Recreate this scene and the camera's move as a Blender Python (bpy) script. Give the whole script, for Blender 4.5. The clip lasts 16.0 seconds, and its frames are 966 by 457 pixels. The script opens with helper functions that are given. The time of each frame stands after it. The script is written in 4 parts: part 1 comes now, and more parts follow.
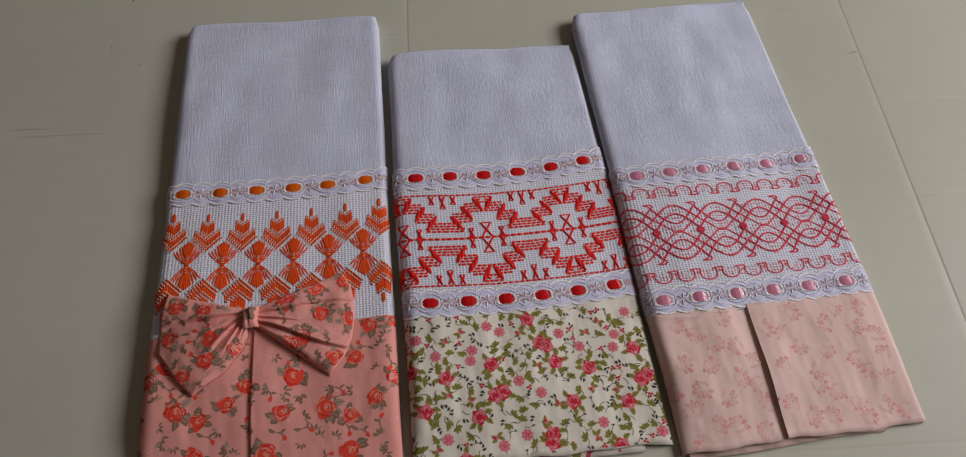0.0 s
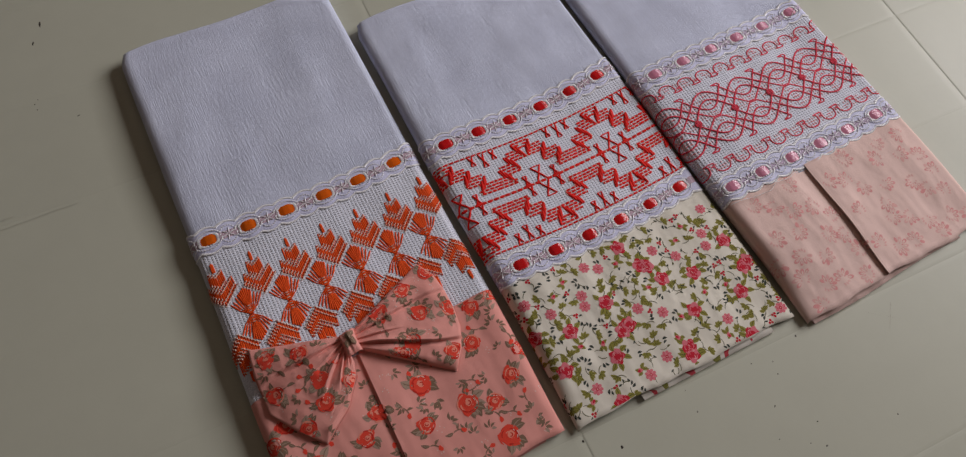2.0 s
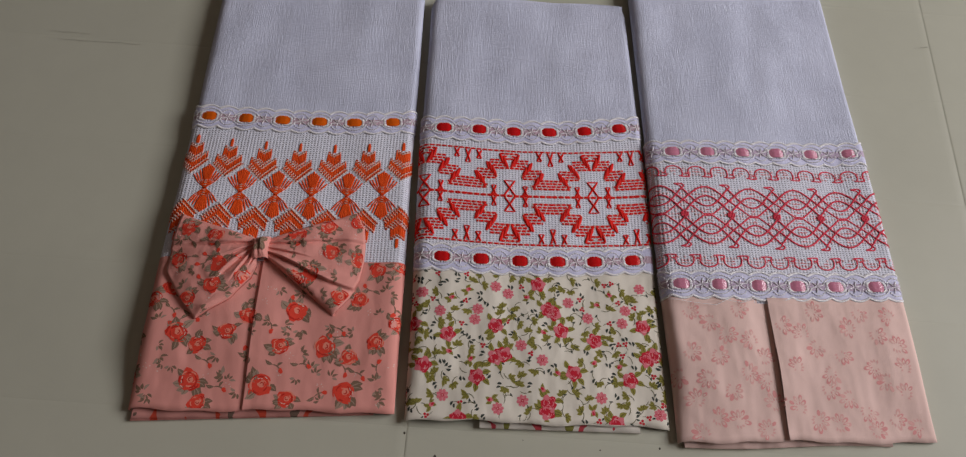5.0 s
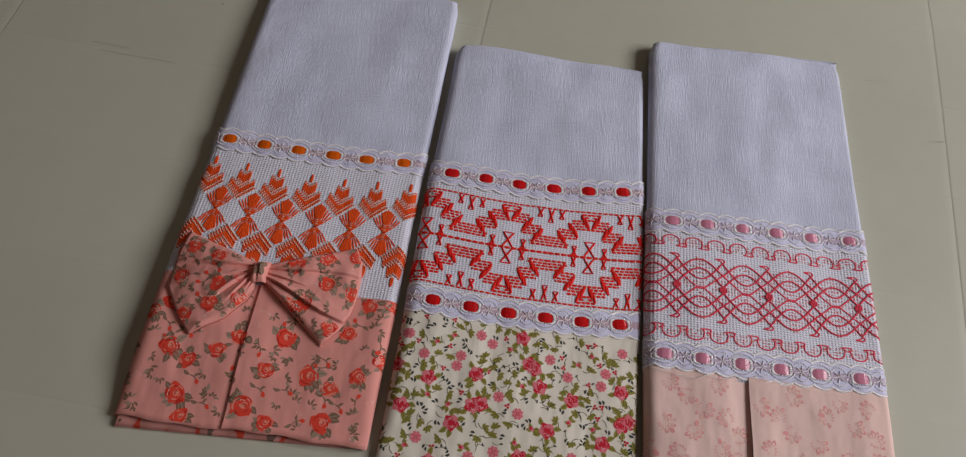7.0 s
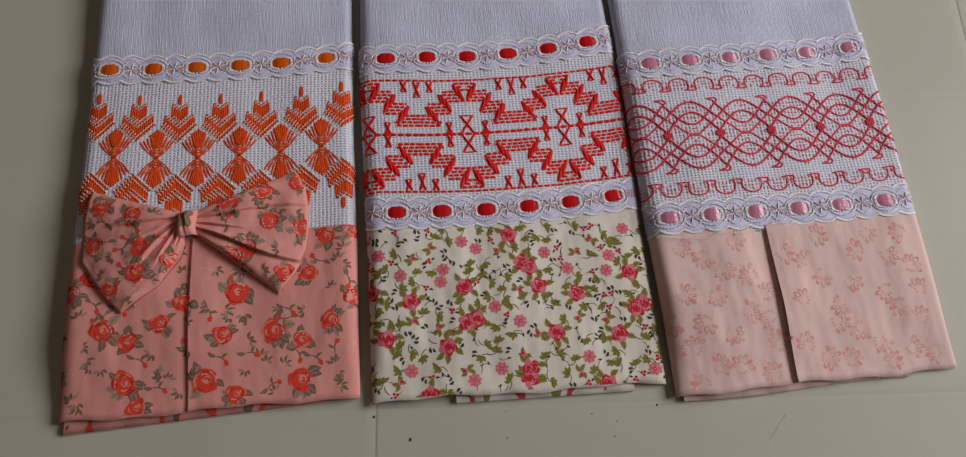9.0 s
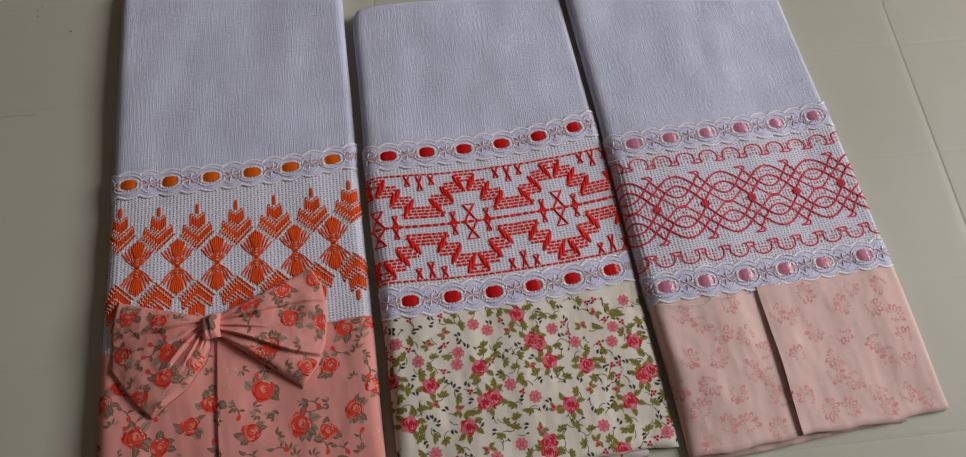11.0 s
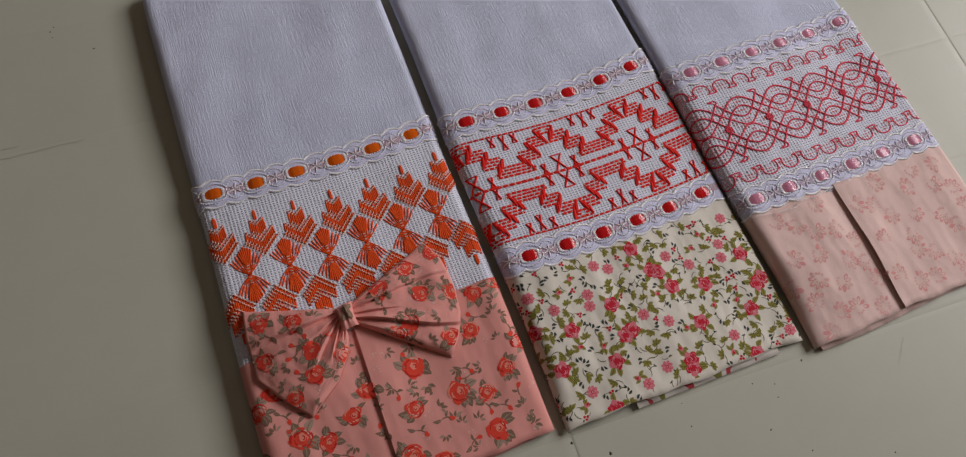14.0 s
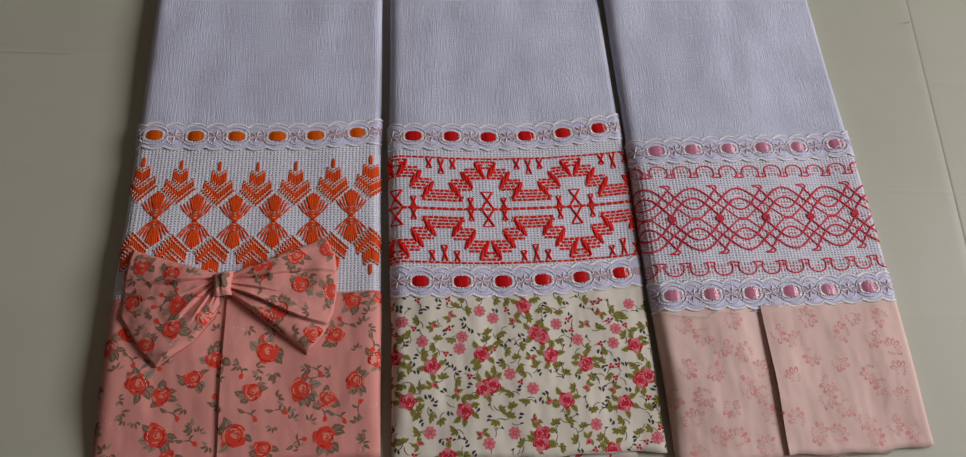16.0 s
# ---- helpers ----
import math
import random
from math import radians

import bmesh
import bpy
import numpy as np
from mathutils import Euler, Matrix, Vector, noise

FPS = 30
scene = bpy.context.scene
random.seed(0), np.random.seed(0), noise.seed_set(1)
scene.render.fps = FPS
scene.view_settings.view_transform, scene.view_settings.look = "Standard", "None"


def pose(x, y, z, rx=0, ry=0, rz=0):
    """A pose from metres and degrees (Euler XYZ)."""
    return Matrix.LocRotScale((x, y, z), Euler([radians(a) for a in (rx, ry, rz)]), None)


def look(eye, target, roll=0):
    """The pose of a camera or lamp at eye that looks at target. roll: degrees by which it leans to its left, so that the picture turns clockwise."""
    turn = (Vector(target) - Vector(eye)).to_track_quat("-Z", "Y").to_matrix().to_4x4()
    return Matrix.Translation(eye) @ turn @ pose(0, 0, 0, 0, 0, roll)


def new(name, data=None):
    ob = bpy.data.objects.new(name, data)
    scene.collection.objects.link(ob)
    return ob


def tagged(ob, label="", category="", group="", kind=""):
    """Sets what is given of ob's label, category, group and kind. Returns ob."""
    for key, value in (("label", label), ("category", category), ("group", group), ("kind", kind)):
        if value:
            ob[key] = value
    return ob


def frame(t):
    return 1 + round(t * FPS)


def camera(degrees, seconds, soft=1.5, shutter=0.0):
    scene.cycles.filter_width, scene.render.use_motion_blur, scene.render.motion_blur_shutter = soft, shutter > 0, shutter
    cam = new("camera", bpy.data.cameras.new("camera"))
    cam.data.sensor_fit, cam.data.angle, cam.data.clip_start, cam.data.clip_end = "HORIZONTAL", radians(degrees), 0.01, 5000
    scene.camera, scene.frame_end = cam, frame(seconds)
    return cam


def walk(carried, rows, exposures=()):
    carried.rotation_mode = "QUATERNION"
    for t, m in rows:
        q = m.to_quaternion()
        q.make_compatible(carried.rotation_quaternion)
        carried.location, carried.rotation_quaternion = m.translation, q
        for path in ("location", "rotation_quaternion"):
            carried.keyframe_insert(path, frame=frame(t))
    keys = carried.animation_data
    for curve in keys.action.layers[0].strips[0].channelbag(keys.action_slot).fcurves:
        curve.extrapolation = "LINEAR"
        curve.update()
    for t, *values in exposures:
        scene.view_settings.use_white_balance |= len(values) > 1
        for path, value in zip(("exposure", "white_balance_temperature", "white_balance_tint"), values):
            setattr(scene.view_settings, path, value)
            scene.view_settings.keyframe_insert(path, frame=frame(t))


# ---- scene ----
cam = camera(66.0, 16.0, soft=1.25)
PATH = [
    (0, (-0.031, -0.024, 0.527), (0.079, 1.011, -1.181), 2.5),
    (0.5, (-0.027, 0.001, 0.51), (0.12, 0.963, -1.237), 4.7),
    (1, (-0.081, 0.02, 0.504), (0.206, 0.906, -1.266), 4.7),
    (1.5, (-0.141, 0.038, 0.506), (0.216, 0.86, -1.281), 3.0),
    (2, (-0.169, 0.043, 0.509), (0.244, 0.829, -1.283), 3.3),
    (2.5, (-0.178, 0.041, 0.508), (0.268, 0.83, -1.275), 4.9),
    (3, (-0.179, 0.041, 0.503), (0.253, 0.818, -1.289), 5.5),
    (3.5, (-0.136, 0.028, 0.507), (0.187, 0.876, -1.275), 4.2),
    (4, (-0.092, 0.002, 0.514), (0.119, 0.902, -1.259), 3.2),
    (4.2, (-0.073, -0.007, 0.515), (0.096, 0.903, -1.258), 3.2),
    (6.3, (0.011, -0.017, 0.52), (-0.106, 0.913, -1.246), 7.9),
    (6.5, (0.011, -0.014, 0.525), (-0.087, 0.931, -1.235), 8.9),
    (7, (0.007, -0.002, 0.538), (-0.071, 0.975, -1.205), 6.5),
    (7.5, (-0.014, 0.013, 0.541), (-0.006, 1.0, -1.199), 4.2),
    (8, (-0.042, 0.017, 0.535), (0.044, 0.977, -1.217), 1.5),
    (8.5, (-0.021, 0.034, 0.487), (0.097, 0.839, -1.34), 4.8),
    (9, (-0.004, 0.047, 0.469), (0.067, 0.721, -1.413), 4.4),
    (9.5, (-0.01, 0.053, 0.49), (0.066, 0.857, -1.339), 4.7),
    (9.7, (-0.011, 0.043, 0.498), (0.064, 0.888, -1.313), 4.9),
    (11.8, (-0.05, 0.058, 0.504), (0.159, 0.844, -1.323), -0.2),
    (12, (-0.066, 0.06, 0.507), (0.182, 0.823, -1.325), 0.0),
    (12.5, (-0.104, 0.059, 0.511), (0.232, 0.786, -1.322), 1.5),
    (13, (-0.131, 0.056, 0.514), (0.25, 0.775, -1.313), 5.0),
    (13.5, (-0.158, 0.057, 0.509), (0.225, 0.778, -1.317), 7.8),
    (14, (-0.163, 0.063, 0.501), (0.199, 0.773, -1.333), 9.2),
    (14.5, (-0.127, 0.063, 0.505), (0.154, 0.794, -1.335), 8.9),
    (15, (-0.077, 0.065, 0.503), (0.146, 0.786, -1.349), 10.8),
    (15.5, (-0.052, 0.063, 0.502), (0.126, 0.796, -1.35), 11.6),
    (16, (-0.034, 0.049, 0.507), (0.098, 0.845, -1.323), 9.9),
]
walk(cam, [(t, look(eye, target, roll)) for t, eye, target, roll in PATH])

# ---- light ----
world = bpy.data.worlds.new("sky")
scene.world = world
world.use_nodes = True
wn = world.node_tree
sky = wn.nodes.new("ShaderNodeTexSky")
sky.sky_type = "NISHITA"
sky.sun_disc = False
sky.sun_elevation, sky.sun_rotation = radians(40), radians(200)
wn.links.new(sky.outputs["Color"], wn.nodes["Background"].inputs["Color"])
wn.nodes["Background"].inputs["Strength"].default_value = 0.10

WIN_Y, WIN_Z, WIN_W, WIN_H, WALL_X = 0.57, 1.28, 1.25, 1.05, 1.95
lamp = bpy.data.lights.new("window_light", "AREA")
lamp.shape, lamp.size, lamp.size_y, lamp.energy, lamp.color = "RECTANGLE", WIN_W, WIN_H, 52.0, (1.0, 0.952, 0.955)
new("window_light", lamp).matrix_world = look((WALL_X + 0.05, WIN_Y, WIN_Z), (WALL_X - 1.0, WIN_Y, WIN_Z))


# ---- materials ----
def start(name, color, rough, spec=0.5):
    m = bpy.data.materials.new(name)
    m.use_nodes = True
    nt = m.node_tree
    b = nt.nodes["Principled BSDF"]
    b.inputs["Base Color"].default_value = (*color[:3], 1)
    b.inputs["Roughness"].default_value = rough
    b.inputs["Specular IOR Level"].default_value = spec
    return m, nt, b


def math_node(nt, op, a, b=None):
    n = nt.nodes.new("ShaderNodeMath")
    n.operation = op
    for i, v in enumerate((a, b)):
        if v is None:
            continue
        if isinstance(v, (int, float)):
            n.inputs[i].default_value = v
        else:
            nt.links.new(v, n.inputs[i])
    return n.outputs[0]


def tint(nt, b, color, amount, factor):
    """Base colour that wavers by amount with factor (0 to 1)."""
    mix = nt.nodes.new("ShaderNodeMix")
    mix.data_type = "RGBA"
    mix.inputs["A"].default_value = tuple(c * (1 - amount) for c in color[:3]) + (1,)
    mix.inputs["B"].default_value = tuple(min(1, c * (1 + amount)) for c in color[:3]) + (1,)
    nt.links.new(factor, mix.inputs["Factor"])
    nt.links.new(mix.outputs["Result"], b.inputs["Base Color"])


def noise_node(nt, scale, detail=4.0, vector=None):
    n = nt.nodes.new("ShaderNodeTexNoise")
    n.inputs["Scale"].default_value, n.inputs["Detail"].default_value = scale, detail
    if vector is None:
        vector = nt.nodes.new("ShaderNodeTexCoord").outputs["Object"]
    nt.links.new(vector, n.inputs["Vector"])
    return n.outputs["Fac"]


def bump(nt, b, height, distance, strength=1.0):
    n = nt.nodes.new("ShaderNodeBump")
    n.inputs["Distance"].default_value, n.inputs["Strength"].default_value = distance, strength
    nt.links.new(height, n.inputs["Height"])
    nt.links.new(n.outputs["Normal"], b.inputs["Normal"])


def cloth(name, color, across, along, depth, rough=0.9, vary=0.10, blotch=0.05, regular=0.2, crease=0.0):
    """Woven cloth: ribs every `across` metres and picks every `along` metres of the cloth's own coordinates."""
    m, nt, b = start(name, color, rough, 0.2)
    uv = nt.nodes.new("ShaderNodeUVMap").outputs[0]
    sep = nt.nodes.new("ShaderNodeSeparateXYZ")
    nt.links.new(uv, sep.inputs[0])
    wob = noise_node(nt, 90, 3, uv)
    u = math_node(nt, "ADD", sep.outputs[0], math_node(nt, "MULTIPLY", wob, across * 2.0))
    su = math_node(nt, "SINE", math_node(nt, "MULTIPLY", u, 2 * math.pi / across))
    sv = math_node(nt, "SINE", math_node(nt, "ADD", math_node(nt, "MULTIPLY", sep.outputs[1], 2 * math.pi / along), math_node(nt, "MULTIPLY", su, 1.4)))
    comb = nt.nodes.new("ShaderNodeCombineXYZ")
    nt.links.new(math_node(nt, "MULTIPLY", sep.outputs[0], 7.0), comb.inputs[0])
    nt.links.new(sep.outputs[1], comb.inputs[1])
    slub = math_node(nt, "SUBTRACT", noise_node(nt, 0.13 / across, 3, comb.outputs[0]), 0.5)
    weave = math_node(nt, "ADD", math_node(nt, "MULTIPLY", su, regular), math_node(nt, "MULTIPLY", sv, regular * 0.5))
    weave = math_node(nt, "ADD", weave, math_node(nt, "MULTIPLY", slub, 1.1))
    fuzz = noise_node(nt, 2600, 3, uv)
    height = math_node(nt, "ADD", weave, math_node(nt, "ADD", math_node(nt, "MULTIPLY", fuzz, 1.1), math_node(nt, "MULTIPLY", noise_node(nt, 1100, 3, uv), 0.45)))
    if crease:
        drape = nt.nodes.new("ShaderNodeCombineXYZ")
        nt.links.new(math_node(nt, "MULTIPLY", sep.outputs[0], 2.0), drape.inputs[0])
        nt.links.new(sep.outputs[1], drape.inputs[1])
        height = math_node(nt, "ADD", height, math_node(nt, "MULTIPLY", noise_node(nt, 20, 2, drape.outputs[0]), crease * 0.8 / depth))
    bump(nt, b, height, depth)
    # weave height tints the colour too: gaps between ribs painted darker, like occlusion
    f = math_node(nt, "ADD", math_node(nt, "MULTIPLY", weave, 0.16), 0.25)
    f = math_node(nt, "ADD", f, math_node(nt, "MULTIPLY", fuzz, 0.45))
    f = math_node(nt, "ADD", f, math_node(nt, "MULTIPLY", math_node(nt, "SUBTRACT", noise_node(nt, 24, 3, uv), 0.5), blotch * 14))
    tint(nt, b, color, vary, f)
    return m


def towelling(name, color):
    """Soft brushed cotton with fine upright ribs, long slubs and a cloudy nap."""
    m, nt, b = start(name, color, 0.95, 0.15)
    uv = nt.nodes.new("ShaderNodeUVMap").outputs[0]
    sep = nt.nodes.new("ShaderNodeSeparateXYZ")
    nt.links.new(uv, sep.inputs[0])
    long = nt.nodes.new("ShaderNodeCombineXYZ")
    nt.links.new(sep.outputs[0], long.inputs[0])
    nt.links.new(math_node(nt, "MULTIPLY", sep.outputs[1], 0.045), long.inputs[1])
    ribs = noise_node(nt, 1350, 1, long.outputs[0])
    fuzz = noise_node(nt, 1900, 3, uv)
    bump(nt, b, math_node(nt, "ADD", math_node(nt, "MULTIPLY", ribs, 1.0), math_node(nt, "MULTIPLY", fuzz, 1.2)), 0.00046)
    nap = math_node(nt, "MULTIPLY", math_node(nt, "SUBTRACT", noise_node(nt, 22, 4, uv), 0.5), 1.5)
    f = math_node(nt, "ADD", math_node(nt, "ADD", math_node(nt, "MULTIPLY", ribs, 0.55), math_node(nt, "MULTIPLY", fuzz, 0.45)), nap)
    tint(nt, b, color, 0.15, f)
    return m


def ribbed(name, color, rib, pick):
    """Even-weave cloth: each rib is a column of small slanted stitches."""
    m, nt, b = start(name, color, 0.9, 0.2)
    uv = nt.nodes.new("ShaderNodeUVMap").outputs[0]
    sep = nt.nodes.new("ShaderNodeSeparateXYZ")
    nt.links.new(uv, sep.inputs[0])
    column = math_node(nt, "SINE", math_node(nt, "MULTIPLY", sep.outputs[0], math.pi / rib))
    lean = math_node(nt, "MULTIPLY", math_node(nt, "ABSOLUTE", column), 2.0)
    wob = math_node(nt, "MULTIPLY", noise_node(nt, 160, 3, uv), 2.5)
    picks = math_node(nt, "SINE", math_node(nt, "ADD", math_node(nt, "MULTIPLY", sep.outputs[1], 2 * math.pi / pick), math_node(nt, "ADD", lean, wob)))
    fuzz = noise_node(nt, 2200, 3, uv)
    height = math_node(nt, "ADD", math_node(nt, "MULTIPLY", picks, 0.5), math_node(nt, "ADD", math_node(nt, "MULTIPLY", fuzz, 1.0), math_node(nt, "MULTIPLY", noise_node(nt, 420, 3, uv), 1.2)))
    bump(nt, b, height, 0.00034)
    # hollows between the picks darkened in the colour, as shade would
    f = math_node(nt, "ADD", math_node(nt, "MULTIPLY", picks, 0.12), math_node(nt, "MULTIPLY", fuzz, 0.9))
    tint(nt, b, color, 0.10, f)
    return m


def thread(name, color, rough=0.6, spec=0.15, vary=0.30):
    m, nt, b = start(name, color, rough, spec)
    rnd = nt.nodes.new("ShaderNodeNewGeometry").outputs["Random Per Island"]
    f = math_node(nt, "ADD", math_node(nt, "MULTIPLY", rnd, 0.6), math_node(nt, "MULTIPLY", noise_node(nt, 900, 3), 0.4))
    tint(nt, b, color, vary, f)
    bump(nt, b, noise_node(nt, 2200, 2), 0.0003)
    return m


def satin(name, color):
    m, nt, b = start(name, color, 0.16, 0.5)
    uv = nt.nodes.new("ShaderNodeUVMap").outputs[0]
    sep = nt.nodes.new("ShaderNodeSeparateXYZ")
    nt.links.new(uv, sep.inputs[0])
    w = math_node(nt, "SINE", math_node(nt, "MULTIPLY", sep.outputs[1], 2 * math.pi / 0.0007))
    bump(nt, b, math_node(nt, "ADD", w, noise_node(nt, 300, 3, uv)), 0.00003)
    tint(nt, b, color, 0.15, noise_node(nt, 500, 3, uv))
    return m


def ink(name, color, vary=0.18):
    """Print on cotton: matt, with the cloth's grain through it."""
    m, nt, b = start(name, color, 0.9, 0.2)
    uv = nt.nodes.new("ShaderNodeUVMap").outputs[0]
    tint(nt, b, color, vary, noise_node(nt, 1500, 4, uv))
    return m


def floor_paint():
    base = (0.532, 0.536, 0.443)
    m, nt, b = start("cream_floor_paint", base, 0.3, 0.30)
    co = nt.nodes.new("ShaderNodeNewGeometry").outputs["Position"]
    big, fine = noise_node(nt, 7, 5, co), noise_node(nt, 60, 6, co)
    rnd = nt.nodes.new("ShaderNodeObjectInfo").outputs["Random"]
    f = math_node(nt, "ADD", math_node(nt, "MULTIPLY", big, 0.7), math_node(nt, "MULTIPLY", fine, 0.25))
    f = math_node(nt, "ADD", f, math_node(nt, "MULTIPLY", rnd, 0.12))
    tint(nt, b, base, 0.10, f)
    ramp = math_node(nt, "ADD", math_node(nt, "MULTIPLY", big, 0.20), 0.33)
    nt.links.new(ramp, b.inputs["Roughness"])
    bump(nt, b, math_node(nt, "ADD", math_node(nt, "MULTIPLY", big, 1.0), math_node(nt, "MULTIPLY", noise_node(nt, 220, 3, co), 0.05)), 0.0012, 0.6)
    return m


def plain(name, color, rough):
    m, nt, b = start(name, color, rough, 0.3)
    tint(nt, b, color, 0.06, noise_node(nt, 6, 6))
    bump(nt, b, noise_node(nt, 80, 4), 0.0008, 0.4)
    return m


M_FLOOR = floor_paint()
# wall and ceiling are never in view; their tones set warm, weak fill light
M_WALL = plain("unseen_wall_tone", (0.130, 0.104, 0.085), 0.8)
M_CEIL = plain("unseen_ceiling_tone", (0.25, 0.200, 0.165), 0.85)
M_WHITE = towelling("white_towelling", (0.675, 0.712, 0.895))
M_AIDA = ribbed("white_aida_cloth", (0.80, 0.815, 0.95), 0.0025, 0.0019)
M_PINK = cloth("dusty_pink_cotton", (0.80, 0.345, 0.300), 0.0004, 0.0004, 0.00005, 0.8, 0.07, crease=0.0038)
M_CREAM = cloth("cream_cotton", (0.83, 0.78, 0.68), 0.0004, 0.0004, 0.00005, 0.8, 0.05, crease=0.0048)
M_BLUSH = cloth("blush_cotton", (0.84, 0.605, 0.55), 0.0004, 0.0004, 0.00005, 0.75, 0.08, crease=0.0042)
M_LACE = cloth("white_lace_net", (0.67, 0.675, 0.89), 0.0008, 0.0008, 0.00010, 0.5, 0.10)
M_LACE_PINK = cloth("lace_over_pink", (0.60, 0.44, 0.53), 0.0011, 0.0011, 0.00035, 0.7, 0.22)
M_LACE_LILAC = cloth("lace_over_lilac", (0.58, 0.47, 0.62), 0.0011, 0.0011, 0.00035, 0.7, 0.2)
T_WHITE = thread("white_rayon_thread", (0.94, 0.93, 0.98), 0.25, 0.8, 0.05)
T_ORANGE = thread("orange_cotton_thread", (0.97, 0.088, 0.012))
T_RED = thread("red_cotton_thread", (0.88, 0.018, 0.013))
T_ROSE = thread("rose_cotton_thread", (0.84, 0.060, 0.105))
T_BLUSH = thread("blush_cotton_thread", (0.93, 0.51, 0.55), 0.6)
T_PALE = thread("pale_cotton_thread", (0.95, 0.63, 0.54), 0.7)
T_BROWN = thread("rust_cotton_thread", (0.55, 0.05, 0.02))
R_ORANGE = satin("orange_satin", (0.74, 0.120, 0.004))
R_RED = satin("red_satin", (0.60, 0.006, 0.009))
R_PINK = satin("pink_satin", (0.62, 0.23, 0.34))
ROSE_INKS = [ink("ink_coral", (0.82, 0.070, 0.042)), ink("ink_light_coral", (0.86, 0.29, 0.21)), ink("ink_deep_red", (0.58, 0.03, 0.02)),
             ink("ink_taupe", (0.235, 0.150, 0.100)), ink("ink_taupe_pale", (0.40, 0.28, 0.215)), ink("ink_white", (0.80, 0.66, 0.60))]
SPRIG_INKS = [ink("ink_crimson", (0.60, 0.022, 0.045)), ink("ink_rose", (0.76, 0.20, 0.245)), ink("ink_pale_rose", (0.84, 0.48, 0.48)),
              ink("ink_moss", (0.30, 0.27, 0.060)), ink("ink_dark_moss", (0.10, 0.095, 0.028)), ink("ink_slate", (0.055, 0.065, 0.055))]
PETAL_INKS = [ink("ink_petal", (0.80, 0.36, 0.35)), ink("ink_petal_pale", (0.82, 0.46, 0.43)), M_BLUSH]
def printed(name, base, spots):
    """Printed cotton seen almost edge on: patches of the print's colours."""
    m, nt, b = start(name, base, 0.85, 0.2)
    uv = nt.nodes.new("ShaderNodeUVMap").outputs[0]
    ramp = nt.nodes.new("ShaderNodeValToRGB")
    ramp.color_ramp.interpolation = "CONSTANT"
    nt.links.new(noise_node(nt, 95, 1, uv), ramp.inputs[0])
    e = ramp.color_ramp.elements
    e[0].color, e[1].position, e[1].color = (*spots[1], 1), 0.36, (*base, 1)
    k = e.new(0.60)
    k.color = (*spots[0], 1)
    nt.links.new(ramp.outputs[0], b.inputs["Base Color"])
    return m


M_PINK_UNDER = printed("dusty_pink_print", (0.70, 0.315, 0.28), ((0.72, 0.09, 0.05), (0.2, 0.13, 0.1)))
M_CREAM_UNDER = printed("cream_print", (0.80, 0.755, 0.68), ((0.62, 0.08, 0.1), (0.25, 0.24, 0.06)))
M_DIRT = plain("dirt", (0.05, 0.042, 0.035), 0.9)
M_STAIN = plain("brown_stain", (0.33, 0.29, 0.23), 0.45)
M_SCUFF = plain("grey_scuff", (0.495, 0.49, 0.41), 0.5)


# ---- mesh building ----
class Build:
    """Collects verts, faces, cloth coordinates and material slots, then makes one mesh object."""

    def __init__(self):
        self.v, self.f, self.uv, self.m = [], [], [], []

    def vert(self, p, uv=(0, 0)):
        self.v.append(tuple(p))
        self.uv.append(uv)
        return len(self.v) - 1

    def face(self, ids, m=0):
        self.f.append(tuple(ids))
        self.m.append(m)

    def grid(self, rows, m=0, flip=False):
        for a, b in zip(rows, rows[1:]):
            for i in range(len(a) - 1):
                q = (a[i], a[i + 1], b[i + 1], b[i])
                self.face(q[::-1] if flip else q, m)

    def done(self, name, mats, parent=None, label="", kind="", smooth=True):
        me = bpy.data.meshes.new(name)
        off, up = Vector(), parent
        while up:
            off, up = off + up.location, up.parent
        me.from_pydata([tuple(Vector(p) - off) for p in self.v], [], self.f)
        layer = me.uv_layers.new(name="UVMap")
        loops = np.empty(len(me.loops), dtype=np.int32)
        me.loops.foreach_get("vertex_index", loops)
        layer.data.foreach_set("uv", np.array(self.uv, dtype=np.float32)[loops].ravel())
        for mat in mats if isinstance(mats, (list, tuple)) else [mats]:
            me.materials.append(mat)
        me.polygons.foreach_set("material_index", np.array(self.m, dtype=np.int32))
        me.polygons.foreach_set("use_smooth", [smooth] * len(me.polygons))
        me.update()
        ob = new(name, me)
        ob.parent = parent
        return tagged(ob, label, kind=kind)


def box(b, x0, x1, y0, y1, z0, z1):
    v = [b.vert((x, y, z)) for z in (z0, z1) for y in (y0, y1) for x in (x0, x1)]
    for q in ((0, 2, 3, 1), (4, 5, 7, 6), (0, 1, 5, 4), (2, 6, 7, 3), (1, 3, 7, 5), (0, 4, 6, 2)):
        b.face([v[i] for i in q])


